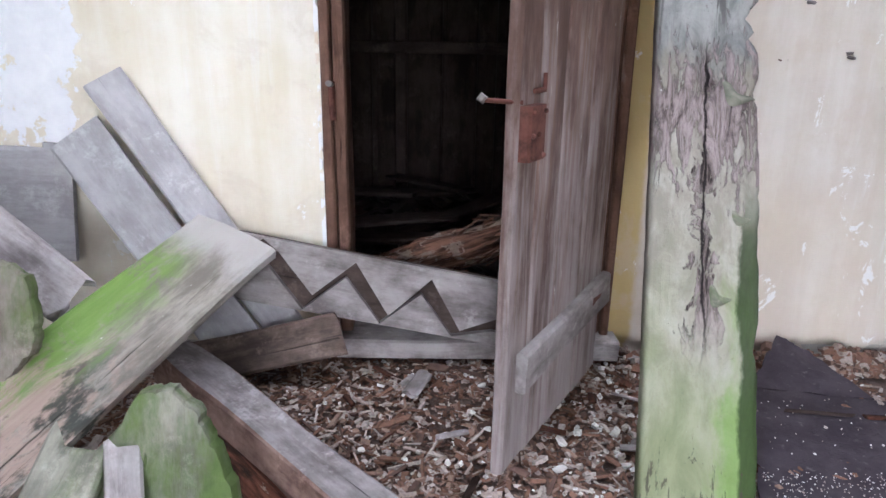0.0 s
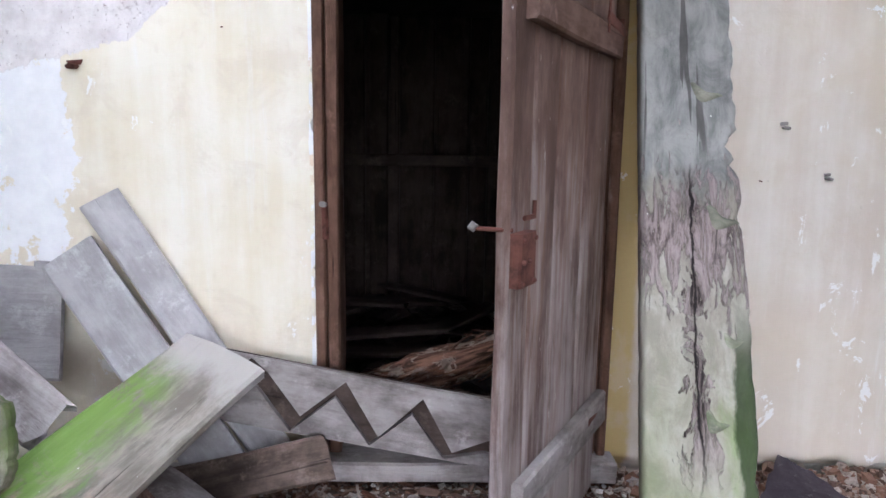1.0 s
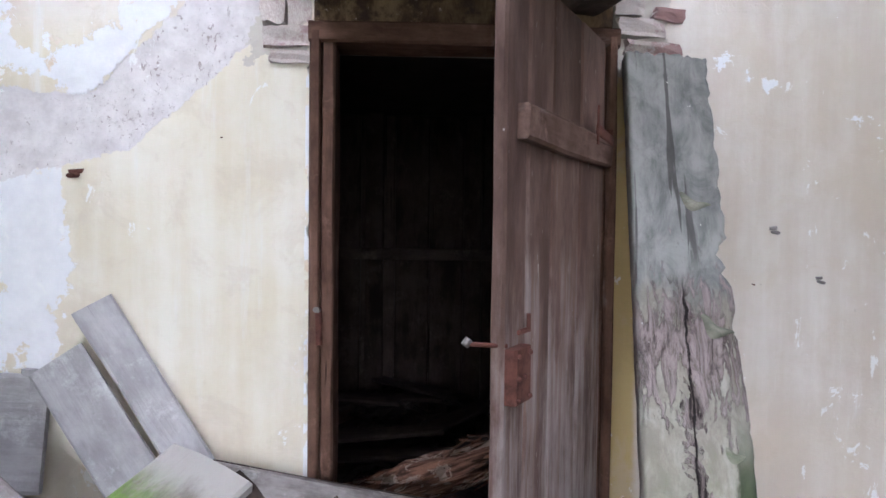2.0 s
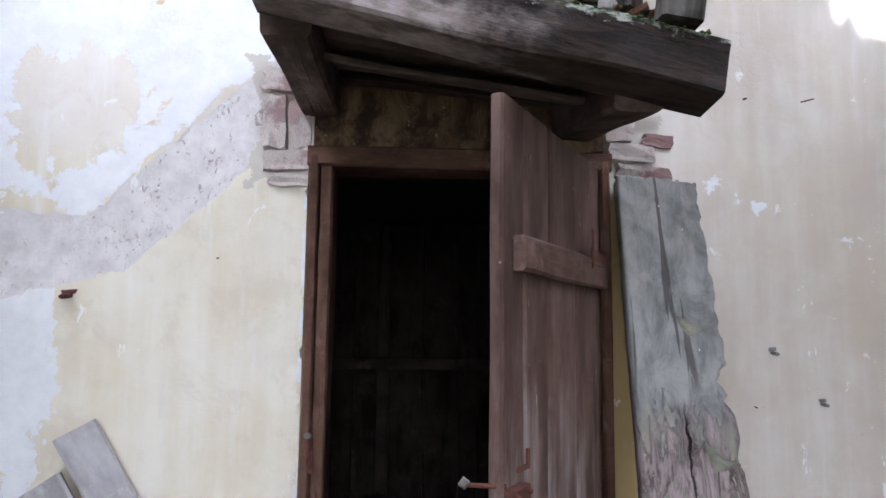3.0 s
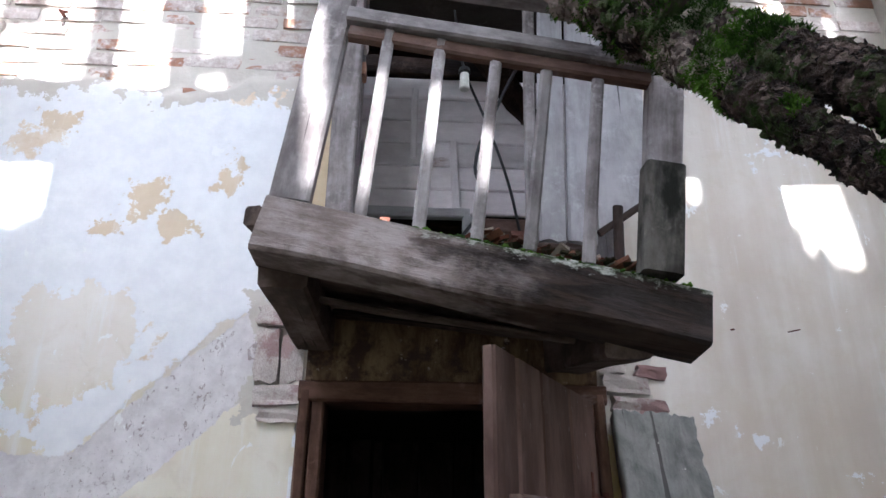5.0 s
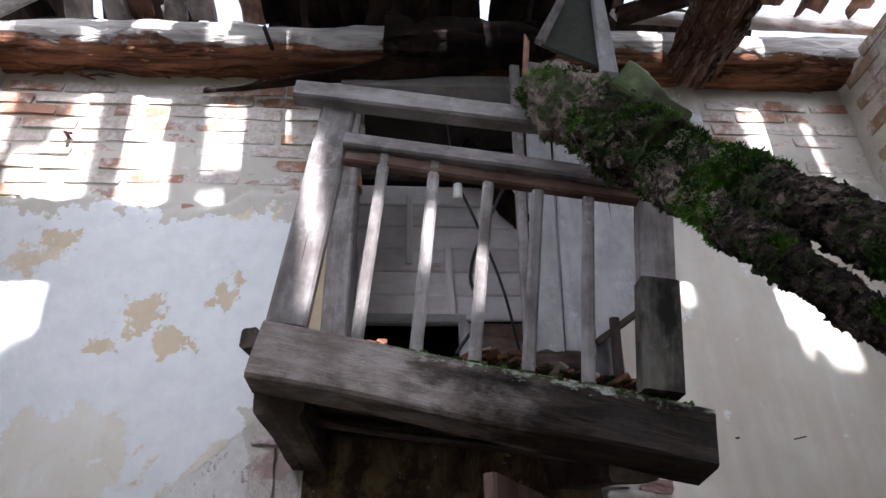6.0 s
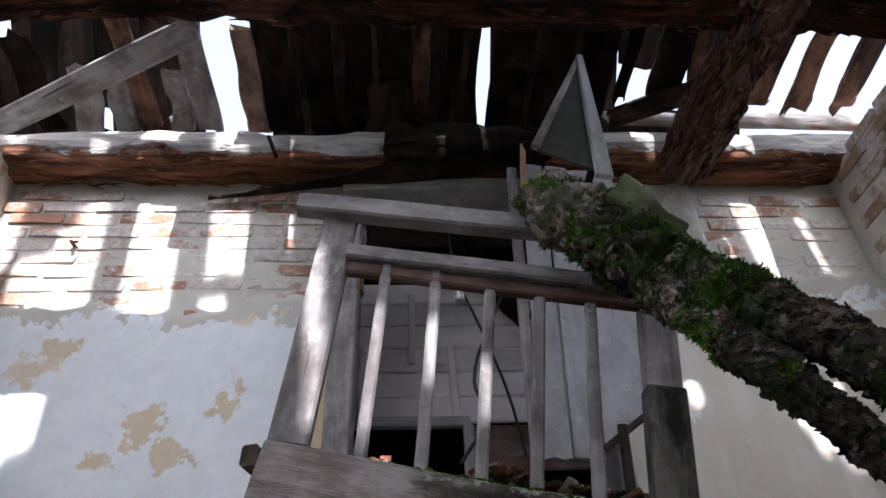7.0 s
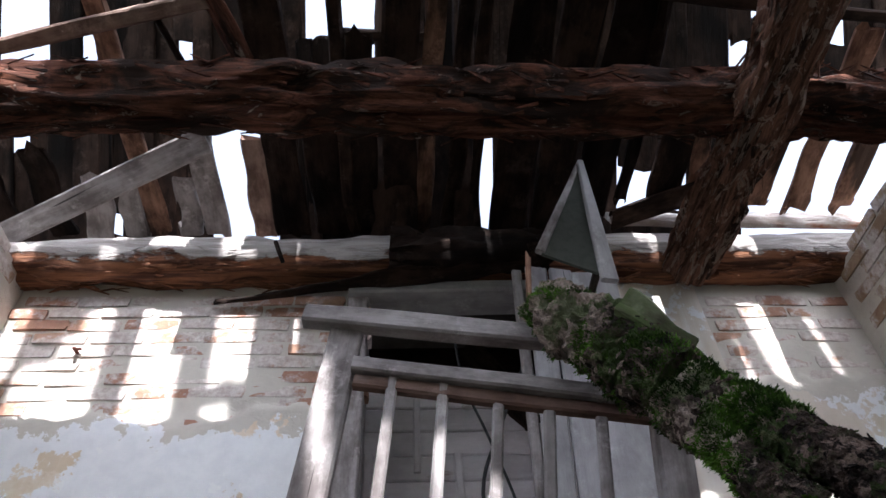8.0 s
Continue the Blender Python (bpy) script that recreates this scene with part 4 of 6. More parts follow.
def broken_slab(name, outline, y, slope, t, mat, label):
    """A thick slab with a torn outline (x, z), leaning back from y by slope for each metre of height."""
    rng = random.Random(31)
    ring = []
    for (a, b), (c, d) in zip(outline, outline[1:] + outline[:1]):
        for i in range(6):
            u = i / 6
            ring.append((a + (c - a) * u + rng.uniform(-0.004, 0.004), b + (d - b) * u + rng.uniform(-0.004, 0.004)))
    n = len(ring)
    cx, cz = sum(p[0] for p in ring) / n, sum(p[1] for p in ring) / n
    vs, fs = [], []
    for f, dy in ((1.0, t), (1.0, 0.012), (0.97, 0.0), (0.75, -0.004), (0.4, -0.006)):
        for x, z in ring:
            q = (cx + (x - cx) * f, cz + (z - cz) * f)
            vs.append((q[1] - cz, -(q[0] - cx), -dy + 0.008 * noise.noise((q[0] * 12, q[1] * 12, 3)) * (f < 1)))
    for k in range(4):
        fs += [(k * n + i, k * n + (i + 1) % n, (k + 1) * n + (i + 1) % n, (k + 1) * n + i) for i in range(n)]
    fs += [tuple(4 * n + i for i in range(n)), tuple(range(n))[::-1]]
    m4 = axes((cx, y + slope * cz, cz), (cx, y + slope * (cz + 1), cz + 1), (0, -1, slope))
    me = mesh_of(name, vs, fs, mat)
    bm = bmesh.new()
    bm.from_mesh(me)
    bmesh.ops.recalc_face_normals(bm, faces=bm.faces[:])
    bm.to_mesh(me)
    bm.free()
    return lone(place(name, me, m4), label, "board", "heap of boards")


broken_slab("mossy_slab", [(-0.86, 0.02), (-0.81, 0.35), (-0.72, 0.487), (-0.655, 0.49), (-0.61, 0.45), (-0.58, 0.395), (-0.55, 0.33), (-0.527, 0.27), (-0.48, 0.02)], 1.49, 0.24, 0.05, GREEN, "broad green mossy slab with a rounded torn end")
doorway_log = lone(timber("rotten_log", (-0.50, 2.95, 0.20), (0.5, 2.95, 0.55), 0.15, 0.15, (0, 0, 1), JOIST, amp=0.08, seg=90, sides=34, gnaw=0.35), "rotten red log lying in the doorway", "log")
torn_fibres(doorway_log, (-0.50, 2.95, 0.20), (0.5, 2.95, 0.55), 0.15, 0.15, JOIST, 130, 64)


# ---- leaning mossy board ----
def moss_board_material():
    """Weathered board: grey above, a dark flaking belt, green growth towards its foot and along one edge."""
    m, n, l, b = graph("leaning_board_wood", 0.85)
    co, rnd, own = coords(n, l)
    sep = n.new("ShaderNodeSeparateXYZ")
    l.new(own, sep.inputs[0])
    x, y = sep.outputs[0], sep.outputs[1]
    fibre = speck(n, l, scaled(n, l, own, (3, 30, 30)), 1.0, 7, 0.6, 0.3)
    blot = speck(n, l, scaled(n, l, own, (3, 6, 6)), 1.0, 8, 0.65)
    spot = speck(n, l, scaled(n, l, own, (6, 11, 11)), 1.0, 8, 0.68, 0.5)
    flake = speck(n, l, scaled(n, l, own, (8, 34, 34)), 1.0, 7, 0.72, 0.6)
    fine = speck(n, l, own, 80, 5, 0.7)
    noisy = calc(n, l, "SUBTRACT", blot, 0.5)
    # pale wood below, grey streaked wood above
    c = mix_colour(n, l, step(n, l, spot, 0.35, 0.65), (0.23, 0.208, 0.168), (0.37, 0.345, 0.29))
    grey = mix_colour(n, l, step(n, l, calc(n, l, "MULTIPLY_ADD", fibre, 0.2, calc(n, l, "MULTIPLY", spot, 0.8)), 0.34, 0.64), (0.12, 0.12, 0.115), (0.275, 0.272, 0.255))
    c = mix_colour(n, l, step(n, l, calc(n, l, "MULTIPLY_ADD", noisy, 0.5, x), 1.18, 1.34), c, grey)
    # green film towards the foot, brightest at one side
    film = step(n, l, calc(n, l, "MULTIPLY_ADD", noisy, 1.1, x), 0.85, 0.15)
    c = mix_colour(n, l, calc(n, l, "MULTIPLY", film, 0.72), c, mix_colour(n, l, spot, (0.10, 0.125, 0.048), (0.22, 0.26, 0.115)))
    bright = calc(n, l, "MULTIPLY", step(n, l, calc(n, l, "MULTIPLY_ADD", noisy, 0.22, y), -0.01, -0.06), step(n, l, calc(n, l, "MULTIPLY_ADD", noisy, 1.2, x), 0.75, 0.35))
    c = mix_colour(n, l, calc(n, l, "MULTIPLY", bright, 0.7), c, mix_colour(n, l, spot, (0.10, 0.17, 0.035), (0.20, 0.33, 0.075)))
    edge = calc(n, l, "MULTIPLY", step(n, l, calc(n, l, "MULTIPLY_ADD", noisy, 0.09, y), -0.086, -0.10), step(n, l, x, 1.0, 0.75))
    c = mix_colour(n, l, calc(n, l, "MULTIPLY", edge, 0.9), c, mix_colour(n, l, flake, (0.006, 0.012, 0.004), (0.045, 0.075, 0.02)))
    # flaking belt and the torn strip along the split
    belt = calc(n, l, "SUBTRACT", 0.19, calc(n, l, "ABSOLUTE", calc(n, l, "SUBTRACT", x, 1.14)))
    belt = step(n, l, calc(n, l, "MULTIPLY_ADD", calc(n, l, "SUBTRACT", flake, 0.5), 1.3, calc(n, l, "MULTIPLY_ADD", noisy, 0.6, belt)), 0.04, 0.10)
    off = calc(n, l, "ABSOLUTE", calc(n, l, "MULTIPLY_ADD", noisy, 0.08, calc(n, l, "ADD", y, -0.004)))
    reach = calc(n, l, "MULTIPLY", step(n, l, x, 0.42, 0.62), step(n, l, x, 1.36, 1.26))
    strip = calc(n, l, "MULTIPLY", reach, step(n, l, calc(n, l, "MULTIPLY_ADD", calc(n, l, "SUBTRACT", spot, 0.5), -0.42, off), 0.03, 0.02))
    torn = calc(n, l, "MAXIMUM", belt, strip)
    c = mix_colour(n, l, calc(n, l, "MULTIPLY", torn, 0.88), c, mix_colour(n, l, step(n, l, flake, 0.40, 0.62), (0.075, 0.052, 0.05), (0.31, 0.25, 0.24)))
    rim = calc(n, l, "MULTIPLY", torn, step(n, l, flake, 0.44, 0.38))
    c = mix_colour(n, l, rim, c, (0.025, 0.018, 0.016))
    split = calc(n, l, "MULTIPLY", step(n, l, off, 0.0042, 0.0015), calc(n, l, "MAXIMUM", reach, step(n, l, x, 0.15, 0.05)))
    c = mix_colour(n, l, split, c, (0.018, 0.013, 0.012))
    check = calc(n, l, "MULTIPLY", step(n, l, speck(n, l, scaled(n, l, own, (1.0, 26, 26)), 1.0, 4, 0.55, 0.5), 0.62, 0.66), step(n, l, x, 1.3, 1.45))
    c = mix_colour(n, l, calc(n, l, "MULTIPLY", check, 0.75), c, (0.045, 0.04, 0.036))
    rot = step(n, l, calc(n, l, "MULTIPLY_ADD", x, -0.9, flake), 0.40, 0.46)
    c = mix_colour(n, l, calc(n, l, "MULTIPLY", rot, 0.8), c, (0.05, 0.042, 0.032))
    c = mix_colour(n, l, calc(n, l, "MULTIPLY", step(n, l, fine, 0.60, 0.74), 0.35), c, (0.07, 0.06, 0.05))
    c = mix_colour(n, l, step(n, l, speck(n, l, own, 42, 3, 0.6), 0.73, 0.76), c, (0.66, 0.64, 0.58))
    l.new(c, b.inputs["Base Color"])
    h = calc(n, l, "SUBTRACT", calc(n, l, "MULTIPLY_ADD", fibre, 0.25, calc(n, l, "MULTIPLY", fine, 0.1)), calc(n, l, "ADD", calc(n, l, "MULTIPLY", split, 1.2), calc(n, l, "MULTIPLY", torn, calc(n, l, "MULTIPLY_ADD", flake, 1.4, 0.3))))
    bumped(n, l, b, h, 0.8, 0.015)
    return m


LEANING = moss_board_material()
SCAR = wood("old_knot_rim", (0.27, 0.265, 0.205), (0.10, 0.10, 0.075), (0.07, 0.06, 0.045), rot_amount=0.08, moss=0.26, vary=0.1)


def leaning_board():
    """A wide board with a gnawed right edge, bark flaps and a ragged head."""
    p0, p1 = Vector((0.548, 1.70, 0.0)), Vector((0.73, 2.655, 1.93))
    L, w, t, nx, ny = (p1 - p0).length, 0.285, 0.05, 110, 22
    board = thing("mossy_board", p0, "wide weathered board, green with moss, leaning on the wall", "board")
    verts, faces = [], []
    for i in range(nx + 1):
        u = i / nx
        xx = u * L
        bite = 0.02 * max(0, noise.noise((xx * 7, 0, 0))) + 0.06 * max(0, 1 - abs(xx - 1.40) / 0.09) * (0.6 + noise.noise((xx * 30, 2, 0))) + 0.03 * max(0, noise.noise((xx * 13, 6, 0))) * (xx > 1.0) + 0.01 * noise.noise((xx * 25, 3, 0))
        for j in range(ny + 1):
            v = j / ny
            yl, yr = 0.5 * w - 0.004 * abs(noise.noise((xx * 11, 8, 0))), -0.5 * w * (1.06 - 0.13 * u) + max(0, bite)
            yy = yr + (yl - yr) * v
            q = Vector((xx, yy, 0))
            belt = max(0, 1 - abs(xx - 1.23) / 0.24)
            z = 0.5 * t + 0.005 * noise.noise(q * 4) - belt * 0.014 * (0.5 + noise.noise((xx * 9, yy * 40, 0)))
            z -= 0.002 * noise.noise((xx * 30, yy * 30, 5))
            head = (0.05 + 0.05 * (yy < -0.03)) * (noise.noise((yy * 30, 4, 0)) + 0.35 * (noise.noise((yy * 95, 4, 0)))) if i == nx else 0
            foot = 0.05 * max(0, noise.noise((yy * 22, 9, 0))) if i == 0 else 0
            verts.append((xx - abs(head) + foot, yy, z))
    m = ny + 1
    base = len(verts)
    for x, y, z in list(verts):
        verts.append((x, y, -0.5 * t))
    for i in range(nx):
        for j in range(ny):
            a = i * m + j
            faces += [(a, a + m, a + m + 1, a + 1)[::-1], (base + a, base + a + 1, base + a + m + 1, base + a + m)[::-1]]
    rim = [i * m for i in range(nx + 1)] + [nx * m + j for j in range(1, ny + 1)] + [i * m + ny for i in range(nx - 1, -1, -1)] + [j for j in range(ny - 1, 0, -1)]
    faces += [(a, b, base + b, base + a) for a, b in zip(rim, rim[1:] + rim[:1])]
    m4 = axes(p0, p1, (0, -1, 0.5))
    me = mesh_of("plank", verts, faces, LEANING, True)
    place("plank", me, m4, board)
    # raised scars round old knots
    for x, y, r, a in ((1.60, -0.05, 0.055, 0.35), (1.20, -0.085, 0.05, 0.45), (0.86, -0.10, 0.045, 0.35), (0.64, -0.05, 0.04, 0.5)):
        vs, fs, k = [], [], 14
        for i in range(k + 1):
            u = i / k
            for j in range(5):
                v = j / 4
                arch = math.sin(math.pi * u)
                vs.append(((u - 0.5) * 2 * r, (v - 0.5) * 0.042 * (0.12 + arch) * (1.25 - 0.6 * u) - 0.028 * arch * arch, 0.011 * arch * math.sin(math.pi * v) ** 0.7 - 0.001))
        fs = [(i * 5 + j, i * 5 + j + 1, i * 5 + j + 6, i * 5 + j + 5) for i in range(k) for j in range(4)]
        place("knot_scar", mesh_of("knot_scar", vs, fs, SCAR, True), m4 @ pose(x, y, 0.5 * t - 0.002, 0, 0, -90 - math.degrees(a)), board)


leaning_board()

# ---- upper doorway and what shows through it ----
LOFT = wood("whitewashed_loft_boards", (0.80, 0.74, 0.745), (0.64, 0.575, 0.58), (0.34, 0.24, 0.21), rot_amount=0.06, vary=0.2)
frame_high = thing("upper_door_frame", (0.1, 2.8, 2.35), "pale grey wooden frame of the upper doorway", "door frame", kind="structure")
timber("jamb", (-0.405, 2.77, 2.3), (-0.405, 2.77, 3.96), 0.105, 0.2, (0, -1, 0), GREY, frame_high, amp=0.002, seg=20)
timber("jamb", (0.675, 2.77, 2.3), (0.675, 2.77, 3.96), 0.06, 0.2, (0, -1, 0), PALE, frame_high, amp=0.002, seg=20)
timber("head", (-0.45, 2.73, 3.94), (0.70, 2.73, 3.96), 0.07, 0.2, (0, -1, 0), PALE, frame_high, amp=0.002, seg=20)
upper_door = thing("upper_door", (0.76, 2.6, 2.5), "grey plank door leaf standing open over the balcony", "door")
for x0, x1, w, y in ((0.315, 0.335, 0.045, 2.52), (0.385, 0.425, 0.105, 2.50), (0.497, 0.545, 0.112, 2.515)):
    timber("plank", (x0, y, 2.50), (x1 + 0.022, y, 3.93), w, 0.026, (0.12, -1, 0), GREY if w < 0.05 else PALE, upper_door, amp=0.002, seg=20, rag0=0.02)


def slant_plank():
    """The widest plank of the leaf, its foot sawn off aslant."""
    front = [(0.563, 2.545), (0.765, 2.70), (0.835, 3.93), (0.625, 3.93)]
    vs = [(x, 2.525, z) for x, z in front] + [(x, 2.551, z) for x, z in front]
    fs = [(0, 1, 2, 3), (7, 6, 5, 4)] + [(k, k + 4, (k + 1) % 4 + 4, (k + 1) % 4) for k in range(4)]
    me = mesh_of("plank", [(z - 3.2, x - 0.7, -(y - 2.5)) for x, y, z in vs], fs, PALE)
    turn = Matrix(((0, 1, 0), (0, 0, -1), (1, 0, 0))).to_4x4()
    place("plank", me, Matrix.Translation((0.7, 2.5, 3.2)) @ turn, upper_door)


slant_plank()
timber("foot_rail", (0.555, 2.505, 2.545), (0.775, 2.505, 2.705), 0.024, 0.024, (0, -1, 0), DARK_WOOD, upper_door, amp=0.002, seg=8)
partition = thing("loft_partition", (0, 3.3, 2.4), "whitewashed boarded partition inside the loft", "wall", kind="structure")
for k in range(6):
    timber("board", (-0.75, 3.3, 3.06 + 0.135 * k), (0.95, 3.3, 3.06 + 0.135 * k), 0.132, 0.03, (0, -1, 0), LOFT, partition, amp=0.0015, seg=10)
timber("batten", (-0.12, 3.275, 3.3), (-0.12, 3.275, 3.72), 0.035, 0.02, (0, -1, 0), LOFT, partition, amp=0.001, seg=6)
timber("batten", (0.10, 3.275, 3.0), (0.08, 3.275, 3.4), 0.04, 0.025, (0, -1, 0), LOFT, partition, amp=0.001, seg=6)
timber("batten", (-0.36, 3.275, 3.0), (-0.36, 3.275, 3.4), 0.04, 0.025, (0, -1, 0), LOFT, partition, amp=0.001, seg=6)
timber("trim", (-0.40, 3.26, 2.98), (0.16, 3.26, 2.98), 0.05, 0.05, (0, -1, 0), PALE, partition, amp=0.001, seg=6)
timber("trim", (0.15, 3.26, 2.6), (0.15, 3.26, 2.96), 0.05, 0.05, (0, -1, 0), PALE, partition, amp=0.001, seg=6)
timber("board", (0.18, 3.28, 2.86), (0.9, 3.28, 2.86), 0.22, 0.03, (0, -1, 0), BROWN, partition, amp=0.002, seg=8)
# Loft timbers and floor take near black in place of shade.
for k, (a, b, c) in enumerate((((-0.6, 3.35, 3.92), (0.3, 3.3, 3.85), 0.12), ((0.15, 3.1, 3.95), (0.5, 3.3, 3.55), 0.10), ((-0.5, 3.5, 4.1), (0.9, 3.5, 4.1), 0.2))):
    lone(timber("loft_beam", a, b, c, 0.08, (0, -1, 0), ROOF, amp=0.008, seg=12, rag=0.03), "rotten timber inside the loft, coloured dark for shade", "beam", "loft timbers")
tagged(box("floor_loft", (-2.0, 3.152, 2.302), (2.0, 6.5, 2.36), ROOF, bevel=0), "boarded loft floor, coloured dark for its shade", "floor", kind="structure")


def cable(name, pts, r, mat, label):
    cu = bpy.data.curves.new(name, "CURVE")
    cu.dimensions, cu.bevel_depth, cu.bevel_resolution, cu.resolution_u = "3D", r, 2, 6
    sp = cu.splines.new("BEZIER")
    sp.bezier_points.add(len(pts) - 1)
    for q, p in zip(sp.bezier_points, pts):
        q.co, q.handle_left_type, q.handle_right_type = p, "AUTO", "AUTO"
    me = bpy.data.meshes.new_from_object(bpy.data.objects.new("c", cu))
    me.materials.append(mat)
    return tagged(new(name, me), label, "cable")


BLACK = plain("black_rubber", (0.02, 0.02, 0.02), 0.6)
cable("cable", ((0.05, 2.72, 3.75), (0.09, 2.69, 3.40), (0.17, 2.68, 3.15), (0.26, 2.68, 2.85), (0.31, 2.7, 2.6)), 0.006, BLACK, "thin black cable hanging in the upper doorway")
cable("cable", ((0.36, 2.6, 3.8), (0.34, 2.58, 3.45), (0.22, 2.58, 3.15), (0.12, 2.58, 2.85), (0.15, 2.56, 2.70), (0.05, 2.5, 2.50)), 0.007, BLACK, "loose black cable crossing the upper doorway")
LAMP = plain("yellowed_porcelain", (0.7, 0.68, 0.62), 0.4)
holder = thing("lamp_holder", (0.09, 2.68, 3.34), "white porcelain lamp holder on a black wire", "lamp holder")
for nm, zz, rr, hh, mt in (("socket", 3.325, 0.022, 0.085, LAMP), ("collar", 3.38, 0.027, 0.03, BLACK)):
    bm = bmesh.new()
    bmesh.ops.create_cone(bm, cap_ends=True, segments=16, radius1=rr, radius2=rr * 0.85, depth=hh)
    bmesh.ops.bevel(bm, geom=[e for e in bm.edges if e.calc_face_angle(0) > 1], offset=0.004, segments=2, affect="EDGES")
    me = bpy.data.meshes.new(nm)
    bm.to_mesh(me), bm.free(), me.materials.append(mt)
    place(nm, me, Matrix.Translation((0.09, 2.68, zz)), holder)

# pointed shutter piece standing on the wall plate
shutter = thing("broken_shutter", (0.6, 2.2, 3.6), "broken pointed grey shutter corner propped above the trunk", "shutter")
timber("stile", (0.665, 2.19, 3.56), (0.684, 2.19, 4.36), 0.078, 0.03, (0.1, -1, 0), PALE, shutter, amp=0.002, seg=14, w1=0.03)
timber("stile", (0.405, 2.20, 3.74), (0.670, 2.20, 4.34), 0.04, 0.03, (0.1, -1, 0), GREY, shutter, amp=0.002, seg=12, w1=0.025)
# Panel colour is darkened to stand for the shadow left of the pale stile.
panel = mesh_of("panel", [(0.41, 2.20, 3.73), (0.66, 2.20, 3.60), (0.675, 2.20, 4.31), (0.41, 2.215, 3.73), (0.66, 2.215, 3.60), (0.675, 2.215, 4.31)],
                [(0, 1, 2), (5, 4, 3), (0, 3, 4, 1), (1, 4, 5, 2), (2, 5, 3, 0)], plain("shaded_green_grey_panel", (0.07, 0.074, 0.062), 0.9))
place("panel", panel, Matrix(), shutter)
timber("brace", (0.655, 2.20, 3.70), (0.655, 2.535, 3.69), 0.03, 0.03, (0, 0, 1), DARK_WOOD, shutter, amp=0.002, seg=6)
lone(timber("splinter", (0.23, 1.86, 3.01), (0.27, 1.86, 3.39), 0.022, 0.015, (0, -1, 0), RED, amp=0.004, seg=14, rag=0.05), "upright reddish splinter of broken wood", "splinter")
lone(timber("stick", (-0.755, 2.50, 3.98), (-0.80, 2.46, 4.085), 0.02, 0.02, (0, -1, 0), ROOF, amp=0.003, seg=6, sides=6), "short dark stick before the wall plate", "stick")

# ---- fallen mossy trunk ----
def bark_material():
    """Flaking bark, dark with paler plates, bare pinkish wood where x is small, green film in patches."""
    m, n, l, b = graph("mossy_bark", 0.95)
    b.inputs["Specular IOR Level"].default_value = 0.1
    co, rnd, own = coords(n, l)
    sep = n.new("ShaderNodeSeparateXYZ")
    l.new(own, sep.inputs[0])
    f1, f2 = speck(n, l, scaled(n, l, own, (6, 16, 16)), 1.0, 9, 0.74, 0.6), speck(n, l, own, 45, 6, 0.7)
    plate = speck(n, l, scaled(n, l, own, (9, 14, 14)), 1.0, 8, 0.7, 0.9)
    c = mix_colour(n, l, step(n, l, f1, 0.40, 0.62), (0.012, 0.009, 0.008), (0.12, 0.085, 0.07))
    c = mix_colour(n, l, step(n, l, plate, 0.54, 0.60), c, mix_colour(n, l, f2, (0.16, 0.11, 0.09), (0.34, 0.25, 0.21)))
    g = speck(n, l, own, 6, 8, 0.7)
    stub = step(n, l, calc(n, l, "MULTIPLY_ADD", calc(n, l, "SUBTRACT", g, 0.5), 0.5, sep.outputs[0]), 0.40, 0.28)
    stub = calc(n, l, "MULTIPLY", stub, calc(n, l, "SUBTRACT", 1.0, calc(n, l, "MULTIPLY", step(n, l, plate, 0.46, 0.40), 0.7)))
    c = mix_colour(n, l, stub, c, mix_colour(n, l, step(n, l, f1, 0.3, 0.7), (0.30, 0.22, 0.185), (0.54, 0.44, 0.375)))
    green = mix_colour(n, l, f2, (0.02, 0.035, 0.008), (0.10, 0.16, 0.04))
    c = mix_colour(n, l, calc(n, l, "MULTIPLY", step(n, l, g, 0.50, 0.60), 0.8), c, green)
    l.new(c, b.inputs["Base Color"])
    bumped(n, l, b, calc(n, l, "ADD", calc(n, l, "ADD", f1, f2), plate), 1.0, 0.03)
    return m


def moss_material():
    """Each tuft has its own green; broad patches run from nearly black to bright."""
    m, n, l, b = graph("moss", 0.95)
    b.inputs["Specular IOR Level"].default_value = 0.05
    g = n.new("ShaderNodeNewGeometry")
    f = speck(n, l, g.outputs["Position"], 9, 6, 0.65)
    c = mix_colour(n, l, step(n, l, f, 0.42, 0.66), (0.026, 0.05, 0.011), (0.16, 0.31, 0.04))
    c = mix_colour(n, l, calc(n, l, "MULTIPLY", g.outputs["Random Per Island"], 0.5), c, (0.01, 0.016, 0.005))
    l.new(c, b.inputs["Base Color"])
    return m


BARK, MOSS = bark_material(), moss_material()


